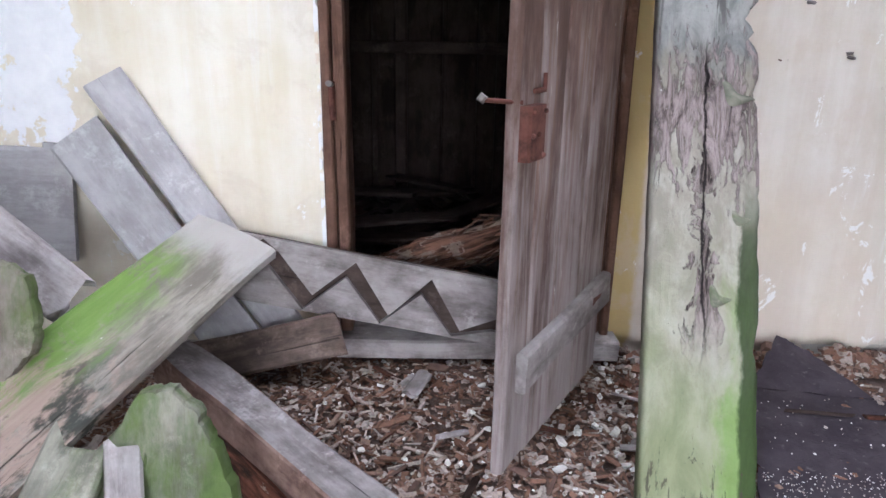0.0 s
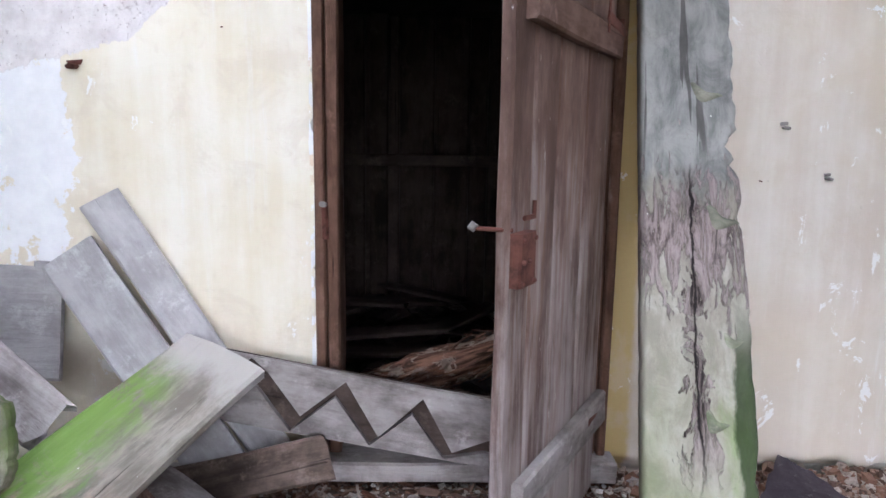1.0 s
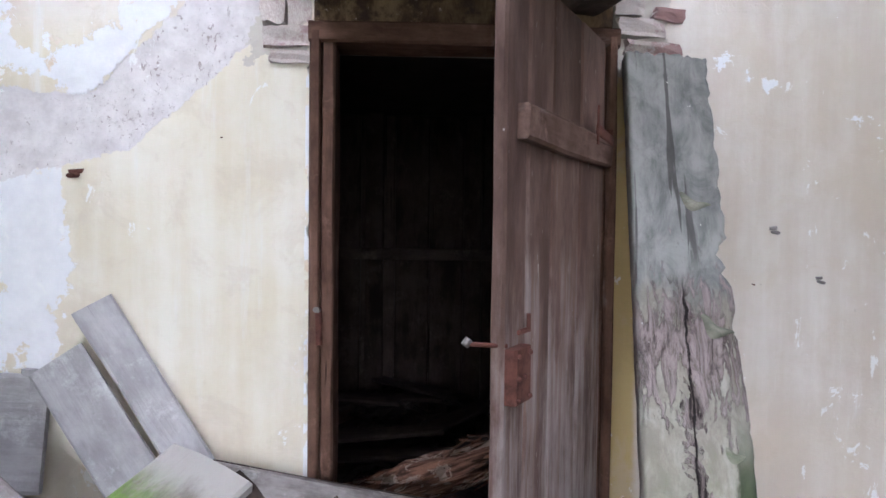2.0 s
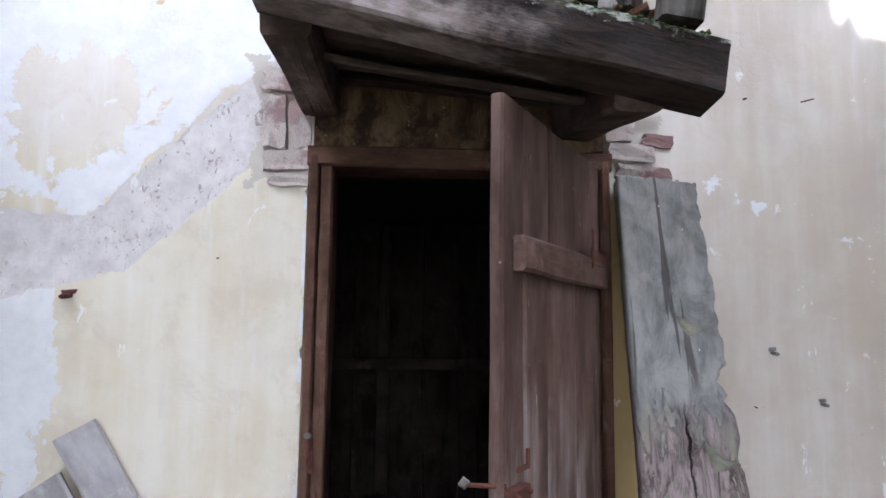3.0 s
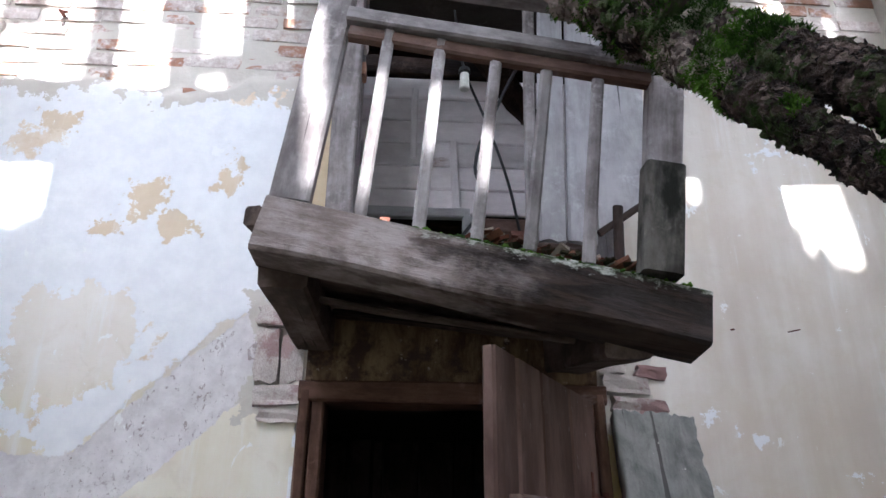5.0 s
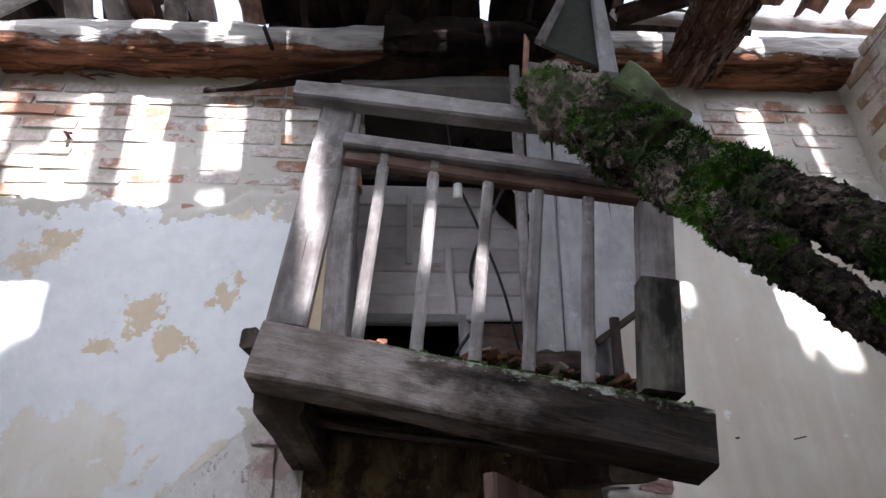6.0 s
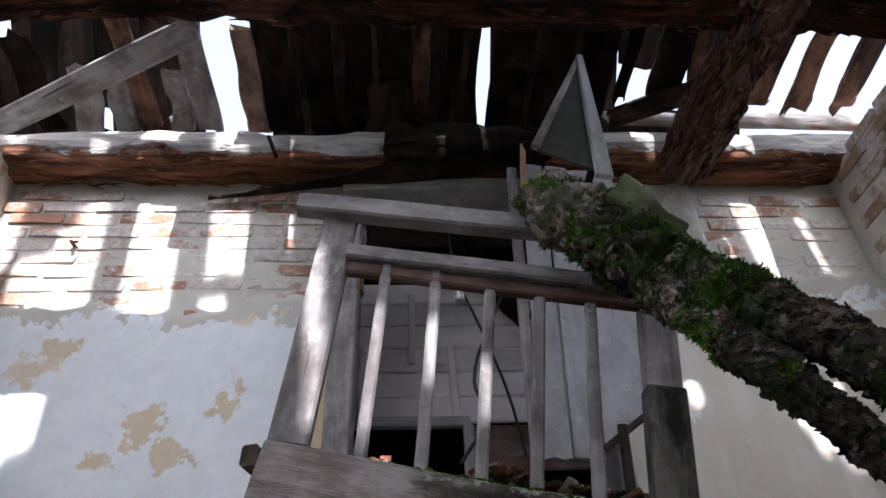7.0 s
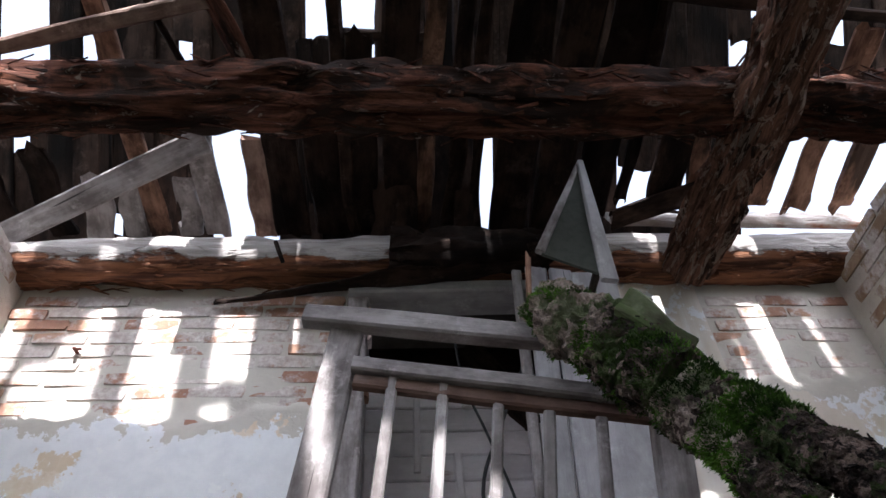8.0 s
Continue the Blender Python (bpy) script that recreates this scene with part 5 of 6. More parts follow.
def limb(name, pts, radii, parent, seg=26, sides=40):
    """A crooked limb through pts with deep ragged bark; own x runs towards its last point."""
    m4 = axes(pts[0], pts[-1], (0, 0, 1))
    inv = m4.inverted()
    P = [inv @ Vector(p) for p in pts]
    verts, outs = [], []
    rows = (len(P) - 1) * seg + 1
    for i in range(rows):
        k, u = min(i // seg, len(P) - 2), i / seg - min(i // seg, len(P) - 2)
        c, r = P[k].lerp(P[k + 1], u), radii[k] + (radii[k + 1] - radii[k]) * u
        for j in range(sides):
            a = 2 * math.pi * j / sides
            d = Vector((0, math.cos(a), math.sin(a)))
            q = c + d * r
            torn = 0.5 - abs(noise.noise(q * 24))
            rr = r * (0.82 + 0.22 * noise.noise(q * 5) + 0.20 * noise.noise(q * 14) + 0.16 * torn + 0.20 * noise.noise(q * 40) + 0.12 * noise.noise(q * 80))
            end = 0.10 * noise.noise((j * 0.9, 5, 1)) if i == 0 else 0
            verts.append(c + d * rr + Vector((end, 0, 0)))
            outs.append(d)
    faces = [(i * sides + j, i * sides + (j + 1) % sides, (i + 1) * sides + (j + 1) % sides, (i + 1) * sides + j) for i in range(rows - 1) for j in range(sides)]
    faces += [tuple(range(sides))[::-1], tuple(range((rows - 1) * sides, rows * sides))]
    place(name, mesh_of(name, verts, faces, BARK), m4, parent)
    return [(m4 @ v, m4.to_3x3() @ d) for v, d in zip(verts[sides:-sides], outs[sides:-sides])]


tree = thing("fallen_tree", (0.44, 1.5, 2.55), "forked fallen tree trunk with green moss on the balcony rail", "fallen tree")
spots = limb("trunk", ((0.29, 1.83, 3.12), (0.365, 1.74, 2.97), (0.43, 1.64, 2.785), (0.47, 1.46, 2.55)), (0.096, 0.118, 0.122, 0.090), tree, 34)
spots += limb("branch", ((0.46, 1.54, 2.64), (0.515, 1.33, 2.41), (0.53, 1.20, 2.25), (0.53, 1.05, 2.075), (0.66, 0.75, 1.72), (1.0, 0.4, 1.3)), (0.086, 0.060, 0.048, 0.044, 0.038, 0.03), tree, 34)
spots += limb("branch", ((0.45, 1.50, 2.57), (0.445, 1.28, 2.265), (0.46, 1.15, 2.095), (0.45, 1.0, 1.92), (0.75, 0.66, 1.45), (1.35, 0.35, 0.02)), (0.076, 0.046, 0.034, 0.028, 0.025, 0.025), tree, 34)


def mossy_at(p):
    """Where the moss grows: clumps, sparse on the bare stub, thick on the limbs."""
    return noise.noise(p * 7) + 0.5 * noise.noise(p * 17) > (0.27 if p.z > 2.72 else 0.0)


def moss_tufts(name, spots, count, size, parent):
    verts, faces = [], []
    rng = random.Random(5)
    good = [s for s in spots if s[0].z > 1.85 and mossy_at(s[0])]
    for k in range(count):
        p, d = rng.choice(good)
        p = p + Vector((rng.uniform(-1, 1), rng.uniform(-1, 1), rng.uniform(-1, 1))) * 0.009 - d * 0.004
        i = len(verts)
        s = size * rng.uniform(0.5, 1.2) * (1 + 0.8 * noise.noise(p * 30))
        a = Vector((rng.uniform(-1, 1), rng.uniform(-1, 1), rng.uniform(-1, 1))).normalized()
        c = a.cross(d).normalized()
        tip = p + (d * 0.9 + a * 0.5).normalized() * s
        verts += [p - a * s * 0.3, p + a * s * 0.3, tip, p + c * s * 0.3]
        faces += [(i, i + 1, i + 2), (i, i + 3, i + 2)]
    ob = place(name, mesh_of(name, verts, faces, MOSS), Matrix(), parent, "thick green moss tufts")
    return tagged(ob, kind="stuff")


def bark_flakes(name, spots, count, parent):
    """Loose scales of bark standing off the limbs."""
    verts, faces = [], []
    rng = random.Random(9)
    good = [s for s in spots if 1.85 < s[0].z < 2.9 and not mossy_at(s[0])]
    for k in range(count):
        p, d = rng.choice(good)
        a = Vector((rng.uniform(-1, 1), rng.uniform(-1, 1), rng.uniform(-1, 1)))
        u = (a - d * a.dot(d)).normalized()
        v = (d.cross(u) + d * rng.uniform(-0.2, 0.7)).normalized()
        w, h = rng.uniform(0.003, 0.009), rng.uniform(0.006, 0.016)
        i = len(verts)
        ring = [p - u * w, p + u * w * rng.uniform(0.6, 1.2), p + u * w * 0.8 + v * h * rng.uniform(0.6, 1), p + v * h * rng.uniform(0.8, 1.3), p - u * w * 0.9 + v * h * rng.uniform(0.4, 0.9)]
        verts += ring + [q - d * 0.003 for q in ring]
        faces += [(i, i + 1, i + 2, i + 3, i + 4), (i + 9, i + 8, i + 7, i + 6, i + 5)] + [(i + q, i + 5 + q, i + 5 + (q + 1) % 5, i + (q + 1) % 5) for q in range(5)]
    ob = place(name, mesh_of(name, verts, faces, BARK), Matrix(), parent, "loose brown bark scales")
    return tagged(ob, kind="stuff")


moss_tufts("moss", spots, 60000, 0.0085, tree)
bark_flakes("loose_bark", spots, 4500, tree)
SLAB = wood("green_slab_wood", (0.22, 0.23, 0.15), (0.09, 0.10, 0.055), (0.06, 0.045, 0.035), rot_amount=0.14, moss=0.34, vary=0.1)
slab = timber("broken_slab", (0.395, 1.495, 2.845), (0.55, 1.485, 2.68), 0.085, 0.025, (-0.2, -0.9, -0.5), SLAB, tree, amp=0.012, seg=24, rag=0.09, rag0=0.07, w1=0.035, gnaw=0.3, wander=0.02, label="thin green slab of bare wood")

# ---- balcony details ----
DAMP = wood("damp_black_wood", (0.14, 0.128, 0.108), (0.03, 0.027, 0.022), (0.012, 0.012, 0.009), rot_amount=0.20, moss=0.18, bump=0.8)
timber("post_foot", (0.508, 1.884, 2.145), (0.552, 1.880, 2.455), 0.102, 0.070, (0, -1, 0), DAMP, balcony, amp=0.002, seg=10, label="dark damp foot of the post")
timber("baluster", (0.50, 2.18, 2.14), (0.53, 2.20, 2.50), 0.03, 0.022, (0, -1, 0), DARK_WOOD, balcony, amp=0.001, seg=6)
timber("ledger", (-0.575, 2.10, 2.385), (-0.50, 2.4, 2.375), 0.05, 0.06, (0, 0, 1), BEAM, balcony, amp=0.003, seg=6)
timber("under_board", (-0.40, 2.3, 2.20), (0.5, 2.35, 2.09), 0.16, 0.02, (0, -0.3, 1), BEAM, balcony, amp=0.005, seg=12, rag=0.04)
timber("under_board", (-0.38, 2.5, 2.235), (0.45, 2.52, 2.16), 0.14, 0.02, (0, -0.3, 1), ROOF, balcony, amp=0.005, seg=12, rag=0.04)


def scatter(name, count, area, height, size, mat, label, category, seed, flat=0.25, long=1.0, parent=None):
    """A litter of broken bits in one mesh; area (x0, x1, y0, y1), height(x, y)."""
    rng = random.Random(seed)
    verts, faces = [], []
    for k in range(count):
        x, y = rng.uniform(*area[:2]), rng.uniform(*area[2:])
        s = size * rng.uniform(0.4, 1.0) * (1.8 if rng.random() < 0.06 else 1)
        e = Euler((rng.uniform(-0.5, 0.5), rng.uniform(-0.5, 0.5), rng.uniform(0, 6.3))).to_matrix()
        i = len(verts)
        sx, sy, sz = s * long * rng.uniform(0.7, 1.3), s * rng.uniform(0.5, 1), s * flat * rng.uniform(0.6, 1.4)
        o = Vector((x, y, height(x, y) + sz * 0.25))
        for a in (-1, 1):
            for b in (-1, 1):
                for c in (-1, 1):
                    verts.append(o + e @ Vector((a * sx * rng.uniform(0.35, 0.5), b * sy * rng.uniform(0.3, 0.5), c * sz * rng.uniform(0.3, 0.5))))
        faces += [tuple(i + q for q in f) for f in ((0, 1, 3, 2), (4, 6, 7, 5), (0, 4, 5, 1), (2, 3, 7, 6), (0, 2, 6, 4), (1, 5, 7, 3))]
    ob = place(name, mesh_of(name, verts, faces, mat), Matrix(), parent)
    return tagged(ob, label, category, kind="stuff")


def island_material(name, cols, rough=0.92):
    """Each bit of a litter takes its own tone."""
    m, n, l, b = graph(name, rough)
    g = n.new("ShaderNodeNewGeometry")
    ramp = n.new("ShaderNodeValToRGB")
    ramp.color_ramp.interpolation = "CONSTANT"
    for k, c in enumerate(cols):
        e = ramp.color_ramp.elements[k] if k < 2 else ramp.color_ramp.elements.new(k / len(cols))
        e.position, e.color = k / len(cols), (*c, 1)
    l.new(g.outputs["Random Per Island"], ramp.inputs[0])
    f = speck(n, l, g.outputs["Position"], 90, 5, 0.7)
    l.new(mix_colour(n, l, calc(n, l, "MULTIPLY", step(n, l, f, 0.45, 0.7), 0.5), ramp.outputs[0], (0.05, 0.035, 0.028)), b.inputs["Base Color"])
    bumped(n, l, b, f, 0.5, 0.004)
    return m


CHIPS = island_material("rotten_wood_chips", ((0.16, 0.085, 0.055), (0.26, 0.17, 0.13), (0.10, 0.06, 0.045), (0.34, 0.27, 0.23), (0.20, 0.11, 0.075), (0.42, 0.36, 0.32)))
# Rubbish tones are darkened for the shade of the back room.
LITTER_DARK = island_material("shade_dark_rubbish", ((0.05, 0.04, 0.033), (0.08, 0.065, 0.055), (0.03, 0.024, 0.02)))
CRUMB_LUMP = earth("white_plaster_lumps", (0.62, 0.59, 0.55), (0.72, 0.70, 0.67), (0.40, 0.35, 0.31), 12.0, 0.5)
CRUMBS = island_material("plaster_crumbs", ((0.66, 0.64, 0.60), (0.52, 0.47, 0.42), (0.74, 0.72, 0.69), (0.40, 0.34, 0.30)))
LEAVES = island_material("brick_and_leaf_litter", ((0.20, 0.075, 0.05), (0.12, 0.05, 0.036), (0.07, 0.048, 0.032), (0.27, 0.125, 0.08), (0.34, 0.28, 0.23), (0.045, 0.04, 0.02)))
bal_top = lambda x, y: 2.345 + 0.22 * (y - 1.96) - 0.185 * (x + 0.5) + 0.03 * noise.noise((x * 6, y * 6, 0)) + 0.03 * (x > 0.05)
scatter("litter", 1700, (-0.36, 0.5, 1.95, 2.3), bal_top, 0.046, LEAVES, "red brick bits and dead leaves on the balcony floor", "litter", 4, 0.2, 1.3)
scatter("moss_crumbs", 1300, (-0.46, 0.6, 1.88, 1.98), lambda x, y: 2.332 - 0.195 * (x + 0.5), 0.013, MOSS, "crumbs of moss and dirt along the balcony beam", "moss", 6, 0.5)
low = lambda x, y: 0.025 * noise.noise(Vector((x, y, 0)) * 2.2) + 0.018 * noise.noise(Vector((x, y, 0)) * 7) + 0.012
scatter("wood_chips", 16000, (-1.3, 1.5, 1.2, 2.68), low, 0.024, CHIPS, "rotten wood chips strewn over the floor", "debris", 1, 0.3, 1.7)
scatter("wood_splinters", 1500, (-1.2, 1.5, 1.2, 2.66), lambda x, y: low(x, y) + 0.012, 0.018, CHIPS, "long thin wood splinters on the floor", "debris", 2, 0.4, 5.0)
scatter("plaster_crumbs", 700, (-0.9, 1.9, 1.3, 2.68), lambda x, y: low(x, y) + 0.008, 0.016, CRUMBS, "white plaster crumbs strewn over the floor", "debris", 3, 0.6)
scatter("plaster_crumbs", 170, (0.25, 0.75, 1.7, 2.6), lambda x, y: low(x, y) + 0.014, 0.024, CRUMBS, "larger white plaster lumps beside the door", "debris", 8, 0.6)
scatter("wall_rubble", 900, (0.62, 2.0, 2.56, 2.70), lambda x, y: low(x, y) + 0.45 * max(0, y - 2.55) * (0.6 + noise.noise((x * 5, 2, 0))), 0.035, CHIPS, "dark rubble and chips heaped along the wall foot", "debris", 14, 0.6)
scatter("floor_rubbish", 700, (-1.0, 1.2, 3.0, 5.6), lambda x, y: 0.06 + 0.05 * noise.noise((x * 3, y * 3, 0)), 0.12, LITTER_DARK, "rubbish on the floor of the back room, coloured dark for shade", "debris", 9, 0.25, 2.0)
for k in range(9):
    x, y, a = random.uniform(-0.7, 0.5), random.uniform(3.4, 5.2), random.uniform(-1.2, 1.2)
    lone(timber("fallen_board", (x - 0.5 * math.cos(a), y - 0.5 * math.sin(a), 0.14 + 0.02 * k), (x + 0.5 * math.cos(a), y + 0.5 * math.sin(a), 0.18 + 0.02 * k), 0.13, 0.025, (0, 0, 1), DARK_WOOD, amp=0.003, seg=6, rag=0.02),
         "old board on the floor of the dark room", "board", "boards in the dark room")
room_post = thing("room_partition", (0, 5.2, 0), "boarded partition with posts in the back room, coloured dark for shade", "wall", kind="structure")
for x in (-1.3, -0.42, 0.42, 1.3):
    timber("post", (x, 5.2, 0), (x, 5.2, 2.15), 0.13, 0.1, (0, -1, 0), DARK_WOOD, room_post, amp=0.002, seg=8)
timber("rail", (-2.0, 5.15, 1.15), (2.0, 5.15, 1.15), 0.08, 0.04, (0, -1, 0), DARK_WOOD, room_post, amp=0.002, seg=8)
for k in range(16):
    timber("board", (-1.9 + 0.25 * k, 5.26, 0), (-1.9 + 0.25 * k, 5.26, 2.15), 0.245, 0.02, (0, -1, 0), DARK_WOOD, room_post, amp=0.001, seg=4)

lump_kinds = []
for k in range(5):
    bm = bmesh.new()
    bmesh.ops.create_icosphere(bm, subdivisions=2, radius=0.5)
    for v in bm.verts:
        v.co = v.co * (1 + 0.45 * noise.noise(v.co * 2.2 + Vector((k * 7, 0, 0)))) * (1 if v.co.z > 0 else 0.7)
        v.co.z *= 0.6
    me = bpy.data.meshes.new("plaster_lump")
    bm.to_mesh(me), bm.free(), me.materials.append(CRUMB_LUMP)
    lump_kinds.append(me)
rng = random.Random(21)
for k in range(30):
    x, y, s = rng.uniform(0.22, 0.80), rng.uniform(1.62, 2.6), rng.uniform(0.018, 0.042)
    if k > 22:
        x, y = rng.uniform(-0.4, 0.1), rng.uniform(1.8, 2.5)
    lump = new("plaster_lump", lump_kinds[k % 5])
    lump.matrix_basis = pose(x, y, low(x, y) + 0.016 + 0.2 * s, rng.uniform(-20, 20), rng.uniform(-20, 20), rng.uniform(0, 360)) @ Matrix.Diagonal((s * 1.3, s, s, 1))
    tagged(lump, "broken white plaster lump lying in the debris", "plaster lump", "plaster lumps")
for k in range(26):
    x, y, a, ln = rng.uniform(-0.6, 0.9), rng.uniform(1.5, 2.6), rng.uniform(0, 6.3), rng.uniform(0.05, 0.14)
    lone(timber("wood_fragment", (x, y, low(x, y) + 0.022), (x + ln * math.cos(a), y + ln * math.sin(a), low(x, y) + 0.03), rng.uniform(0.02, 0.045), 0.01, (rng.uniform(-0.3, 0.3), rng.uniform(-0.3, 0.3), 1), (ROT, GREY, BROWN)[k % 3], amp=0.003, seg=5, rag=0.02, rag0=0.02),
         "flat broken wood fragment lying in the debris", "wood fragment", "wood fragments")

# ---- door fittings ----
def on_door(along, z, out):
    """A place on the door's front: metres from the hinge edge, height, distance off the face."""
    return hinge + dvec * along + nrm * (0.029 + out) + Vector((0, 0, z))


def flat_iron(name, a, b, w, t, parent, mat=IRON, label="", face=None):
    return timber(name, a, b, w, t, face or nrm, mat, parent, amp=0.0012, seg=8, label=label)


lock = flat_iron("lock_case", on_door(DW - 0.062, 0.925, 0.012), on_door(DW - 0.062, 1.055, 0.012), 0.10, 0.036, door, label="rusty iron lock case")
for dz, da in ((0.01, -0.035), (0.01, 0.035), (0.115, -0.035), (0.115, 0.035), (0.062, 0.0), (0.062, 0.035)):
    p = Vector((dz, da, 0.02))
    bm = bmesh.new()
    bmesh.ops.create_uvsphere(bm, u_segments=8, v_segments=6, radius=0.007)
    me = bpy.data.meshes.new("bolt_head")
    bm.to_mesh(me), bm.free(), me.materials.append(IRON)
    place("bolt_head", me, axes(on_door(DW - 0.062, 0.925, 0.012), on_door(DW - 0.062, 1.055, 0.012), nrm) @ Matrix.Translation(p), lock)
handle_pts = on_door(DW - 0.02, 1.062, 0.004), on_door(DW + 0.02, 1.068, -0.045)
timber("handle", handle_pts[0], handle_pts[1] + Vector((-0.03, 0.0, 0)), 0.011, 0.011, (0, 0, 1), IRON, door, amp=0.001, seg=6, sides=8, label="thin rusty handle spindle")
timber("handle_knob", handle_pts[1] + Vector((-0.038, 0, -0.004)), handle_pts[1] + Vector((-0.026, 0, 0.012)), 0.02, 0.02, (0, 0, 1), ZINC, door, amp=0.001, seg=4, sides=8)
flat_iron("latch_hook", on_door(DW - 0.085, 1.085, 0.006), on_door(DW - 0.15, 1.085, 0.006), 0.012, 0.01, door)
flat_iron("latch_hook", on_door(DW - 0.15, 1.08, 0.006), on_door(DW - 0.15, 1.125, 0.006), 0.012, 0.01, door)
for z in (1.63, 0.34):
    h = flat_iron("strap_hinge", on_door(-0.01, z, 0.03), on_door(0.20, z + 0.02, 0.03), 0.035, 0.006, door, label="rusty strap hinge")
    flat_iron("hinge_pin", on_door(-0.02, z - 0.035, 0.012), on_door(-0.02, z + 0.045, 0.012), 0.022, 0.022, door)
flat_iron("hinge_tail", on_door(0.20, 1.60, 0.034), on_door(0.20, 1.72, 0.034), 0.02, 0.006, door)
keep = thing("latch_keep", (-0.445, 2.66, 1.0), "rusty iron latch keep on the door frame", "latch")
timber("keep_plate", (-0.443, 2.655, 0.93), (-0.446, 2.655, 1.06), 0.022, 0.012, (0, -1, 0), IRON, keep, amp=0.002, seg=8)
timber("keep_lug", (-0.448, 2.655, 1.05), (-0.448, 2.615, 1.055), 0.022, 0.018, (0, 0, 1), ZINC, keep, amp=0.002, seg=4)

# ---- iron in the wall ----
def wall_peg(x, z, size, label, name="wall_peg", mat=IRON):
    peg = thing(name, (x, 2.7, z), label, "nail" if mat is IRON else "peg")
    timber("stub", (x, 2.72, z), (x + 0.004, 2.7 - size, z - 0.006), size * 0.6, size * 0.4, (0, 0, 1), mat, peg, amp=0.003, seg=4, sides=9)
    if size > 0.025:
        timber("plug", (x - size * 0.55, 2.699, z + size * 0.2), (x + size * 0.6, 2.701, z + size * 0.3), size * 0.4, 0.012, (0, -1, 0), mat, peg, amp=0.004, seg=8, rag=0.012, rag0=0.012)


wall_peg(-1.28, 1.50, 0.045, "rusty iron hook stub in the plaster", "wall_hook")
wall_peg(1.15, 1.34, 0.03, "small grey wooden plug in the plaster", "wall_plug", GREY)
wall_peg(1.32, 1.165, 0.028, "small grey wooden plug in the plaster", "wall_plug", GREY)
wall_peg(1.08, 1.155, 0.012, "tiny rusty nail in the plaster")
wall_peg(1.08, 2.26, 0.018, "tiny rusty nail in the plaster")
wall_peg(-0.79, 1.64, 0.012, "tiny rusty nail in the plaster")
wall_peg(-1.66, 3.62, 0.03, "rusty iron peg in the brickwork")
lone(timber("long_nail", (1.29, 2.71, 2.252), (1.325, 2.66, 2.252), 0.005, 0.005, (0, 0, 1), IRON, amp=0.0005, seg=4, sides=6), "long bent nail in the plaster", "nail")

# ---- stair string with housed zigzag ----
def stair_string():
    o = thing("stair_string", (-0.3, 2.56, 0.3), "grey stair string with zigzag housings darkened for shadow", "stair string")
    p0, p1 = Vector((-0.80, 2.575, 0.445)), Vector((0.34, 2.585, 0.225))
    # Dark backing and wider falling strokes stand for the shadow in the housings.
    timber("back_board", p0, p1, 0.235, 0.022, (0, -1, 0.08), DARK_WOOD, o, amp=0.0015, seg=20)
    m4 = axes(p0, p1, (0, -1, 0.08))
    L = (p1 - p0).length
    zig = [(0.0, 0.0), (0.10, 0.10), (0.16, 0.055), (0.295, -0.075), (0.425, 0.07), (0.57, -0.10), (0.695, 0.06), (0.83, -0.108), (0.97, -0.03), (L, -0.05)]
    hw, g, d = 0.1175, 0.0135, 0.030
    up = [(x, min(y + g * 1.5, hw - 0.004)) for x, y in zig]
    dn = [(x - 0.026, max(y - 0.026 - g, -hw + 0.004)) for x, y in zig]
    for nm, chain, far in (("upper_cheek", up, hw), ("lower_cheek", dn, -hw)):
        vs, fs = [], []
        for x, y in chain:
            vs += [(x, y, 0.011), (x, y, 0.011 + d), (x, far, 0.011), (x, far, 0.011 + d)]
        for i in range(len(chain) - 1):
            a, b = 4 * i, 4 * i + 4
            fs += [(a + 1, b + 1, b + 3, a + 3), (a, b, b + 1, a + 1), (a + 2, a + 3, b + 3, b + 2)]
        e = 4 * (len(chain) - 1)
        fs += [(0, 1, 3, 2), (e, e + 2, e + 3, e + 1)]
        if far < 0:
            fs = [f[::-1] for f in fs]
        place(nm, mesh_of(nm, vs, fs, GREY), m4, o)


stair_string()

# ---- more of the heap ----
broken_slab("mossy_slab", [(-1.50, 0.05), (-1.42, 0.55), (-1.30, 0.66), (-1.19, 0.64), (-1.145, 0.61), (-1.12, 0.50), (-1.126, 0.42), (-1.20, 0.34), (-1.22, 0.05)], 1.82, 0.25, 0.035, MOSSY, "rotten green slab of wood on the heap")
lone(timber("loose_board", (-1.75, 2.28, 0.95), (-1.13, 2.16, 0.45), 0.16, 0.035, (0.1, -1, 0.7), GREY, amp=0.004, seg=16, rag=0.05), "cracked grey board with a splintered end", "board", "heap of boards")
lone(timber("rotten_log", (-0.86, 2.14, 0.06), (-0.30, 1.50, 0.05), 0.13, 0.12, (0, 0, 1), ROT, amp=0.015, seg=24, sides=12, gnaw=0.4), "rotten red-brown log under the beam", "log")
lone(timber("mossy_plank", (-0.90, 1.25, 0.12), (-0.86, 1.62, 0.36), 0.14, 0.04, (0.1, -0.7, 1), GREEN, amp=0.01, seg=12, rag=0.05), "short green mossy plank on the heap", "board", "heap of boards")
lone(timber("loose_board", (-0.66, 1.30, 0.08), (-0.76, 1.58, 0.385), 0.08, 0.025, (0.5, -0.7, 1), GREY, amp=0.008, seg=20, rag=0.10), "pale splintered board under the mossy plank", "board", "heap of boards")
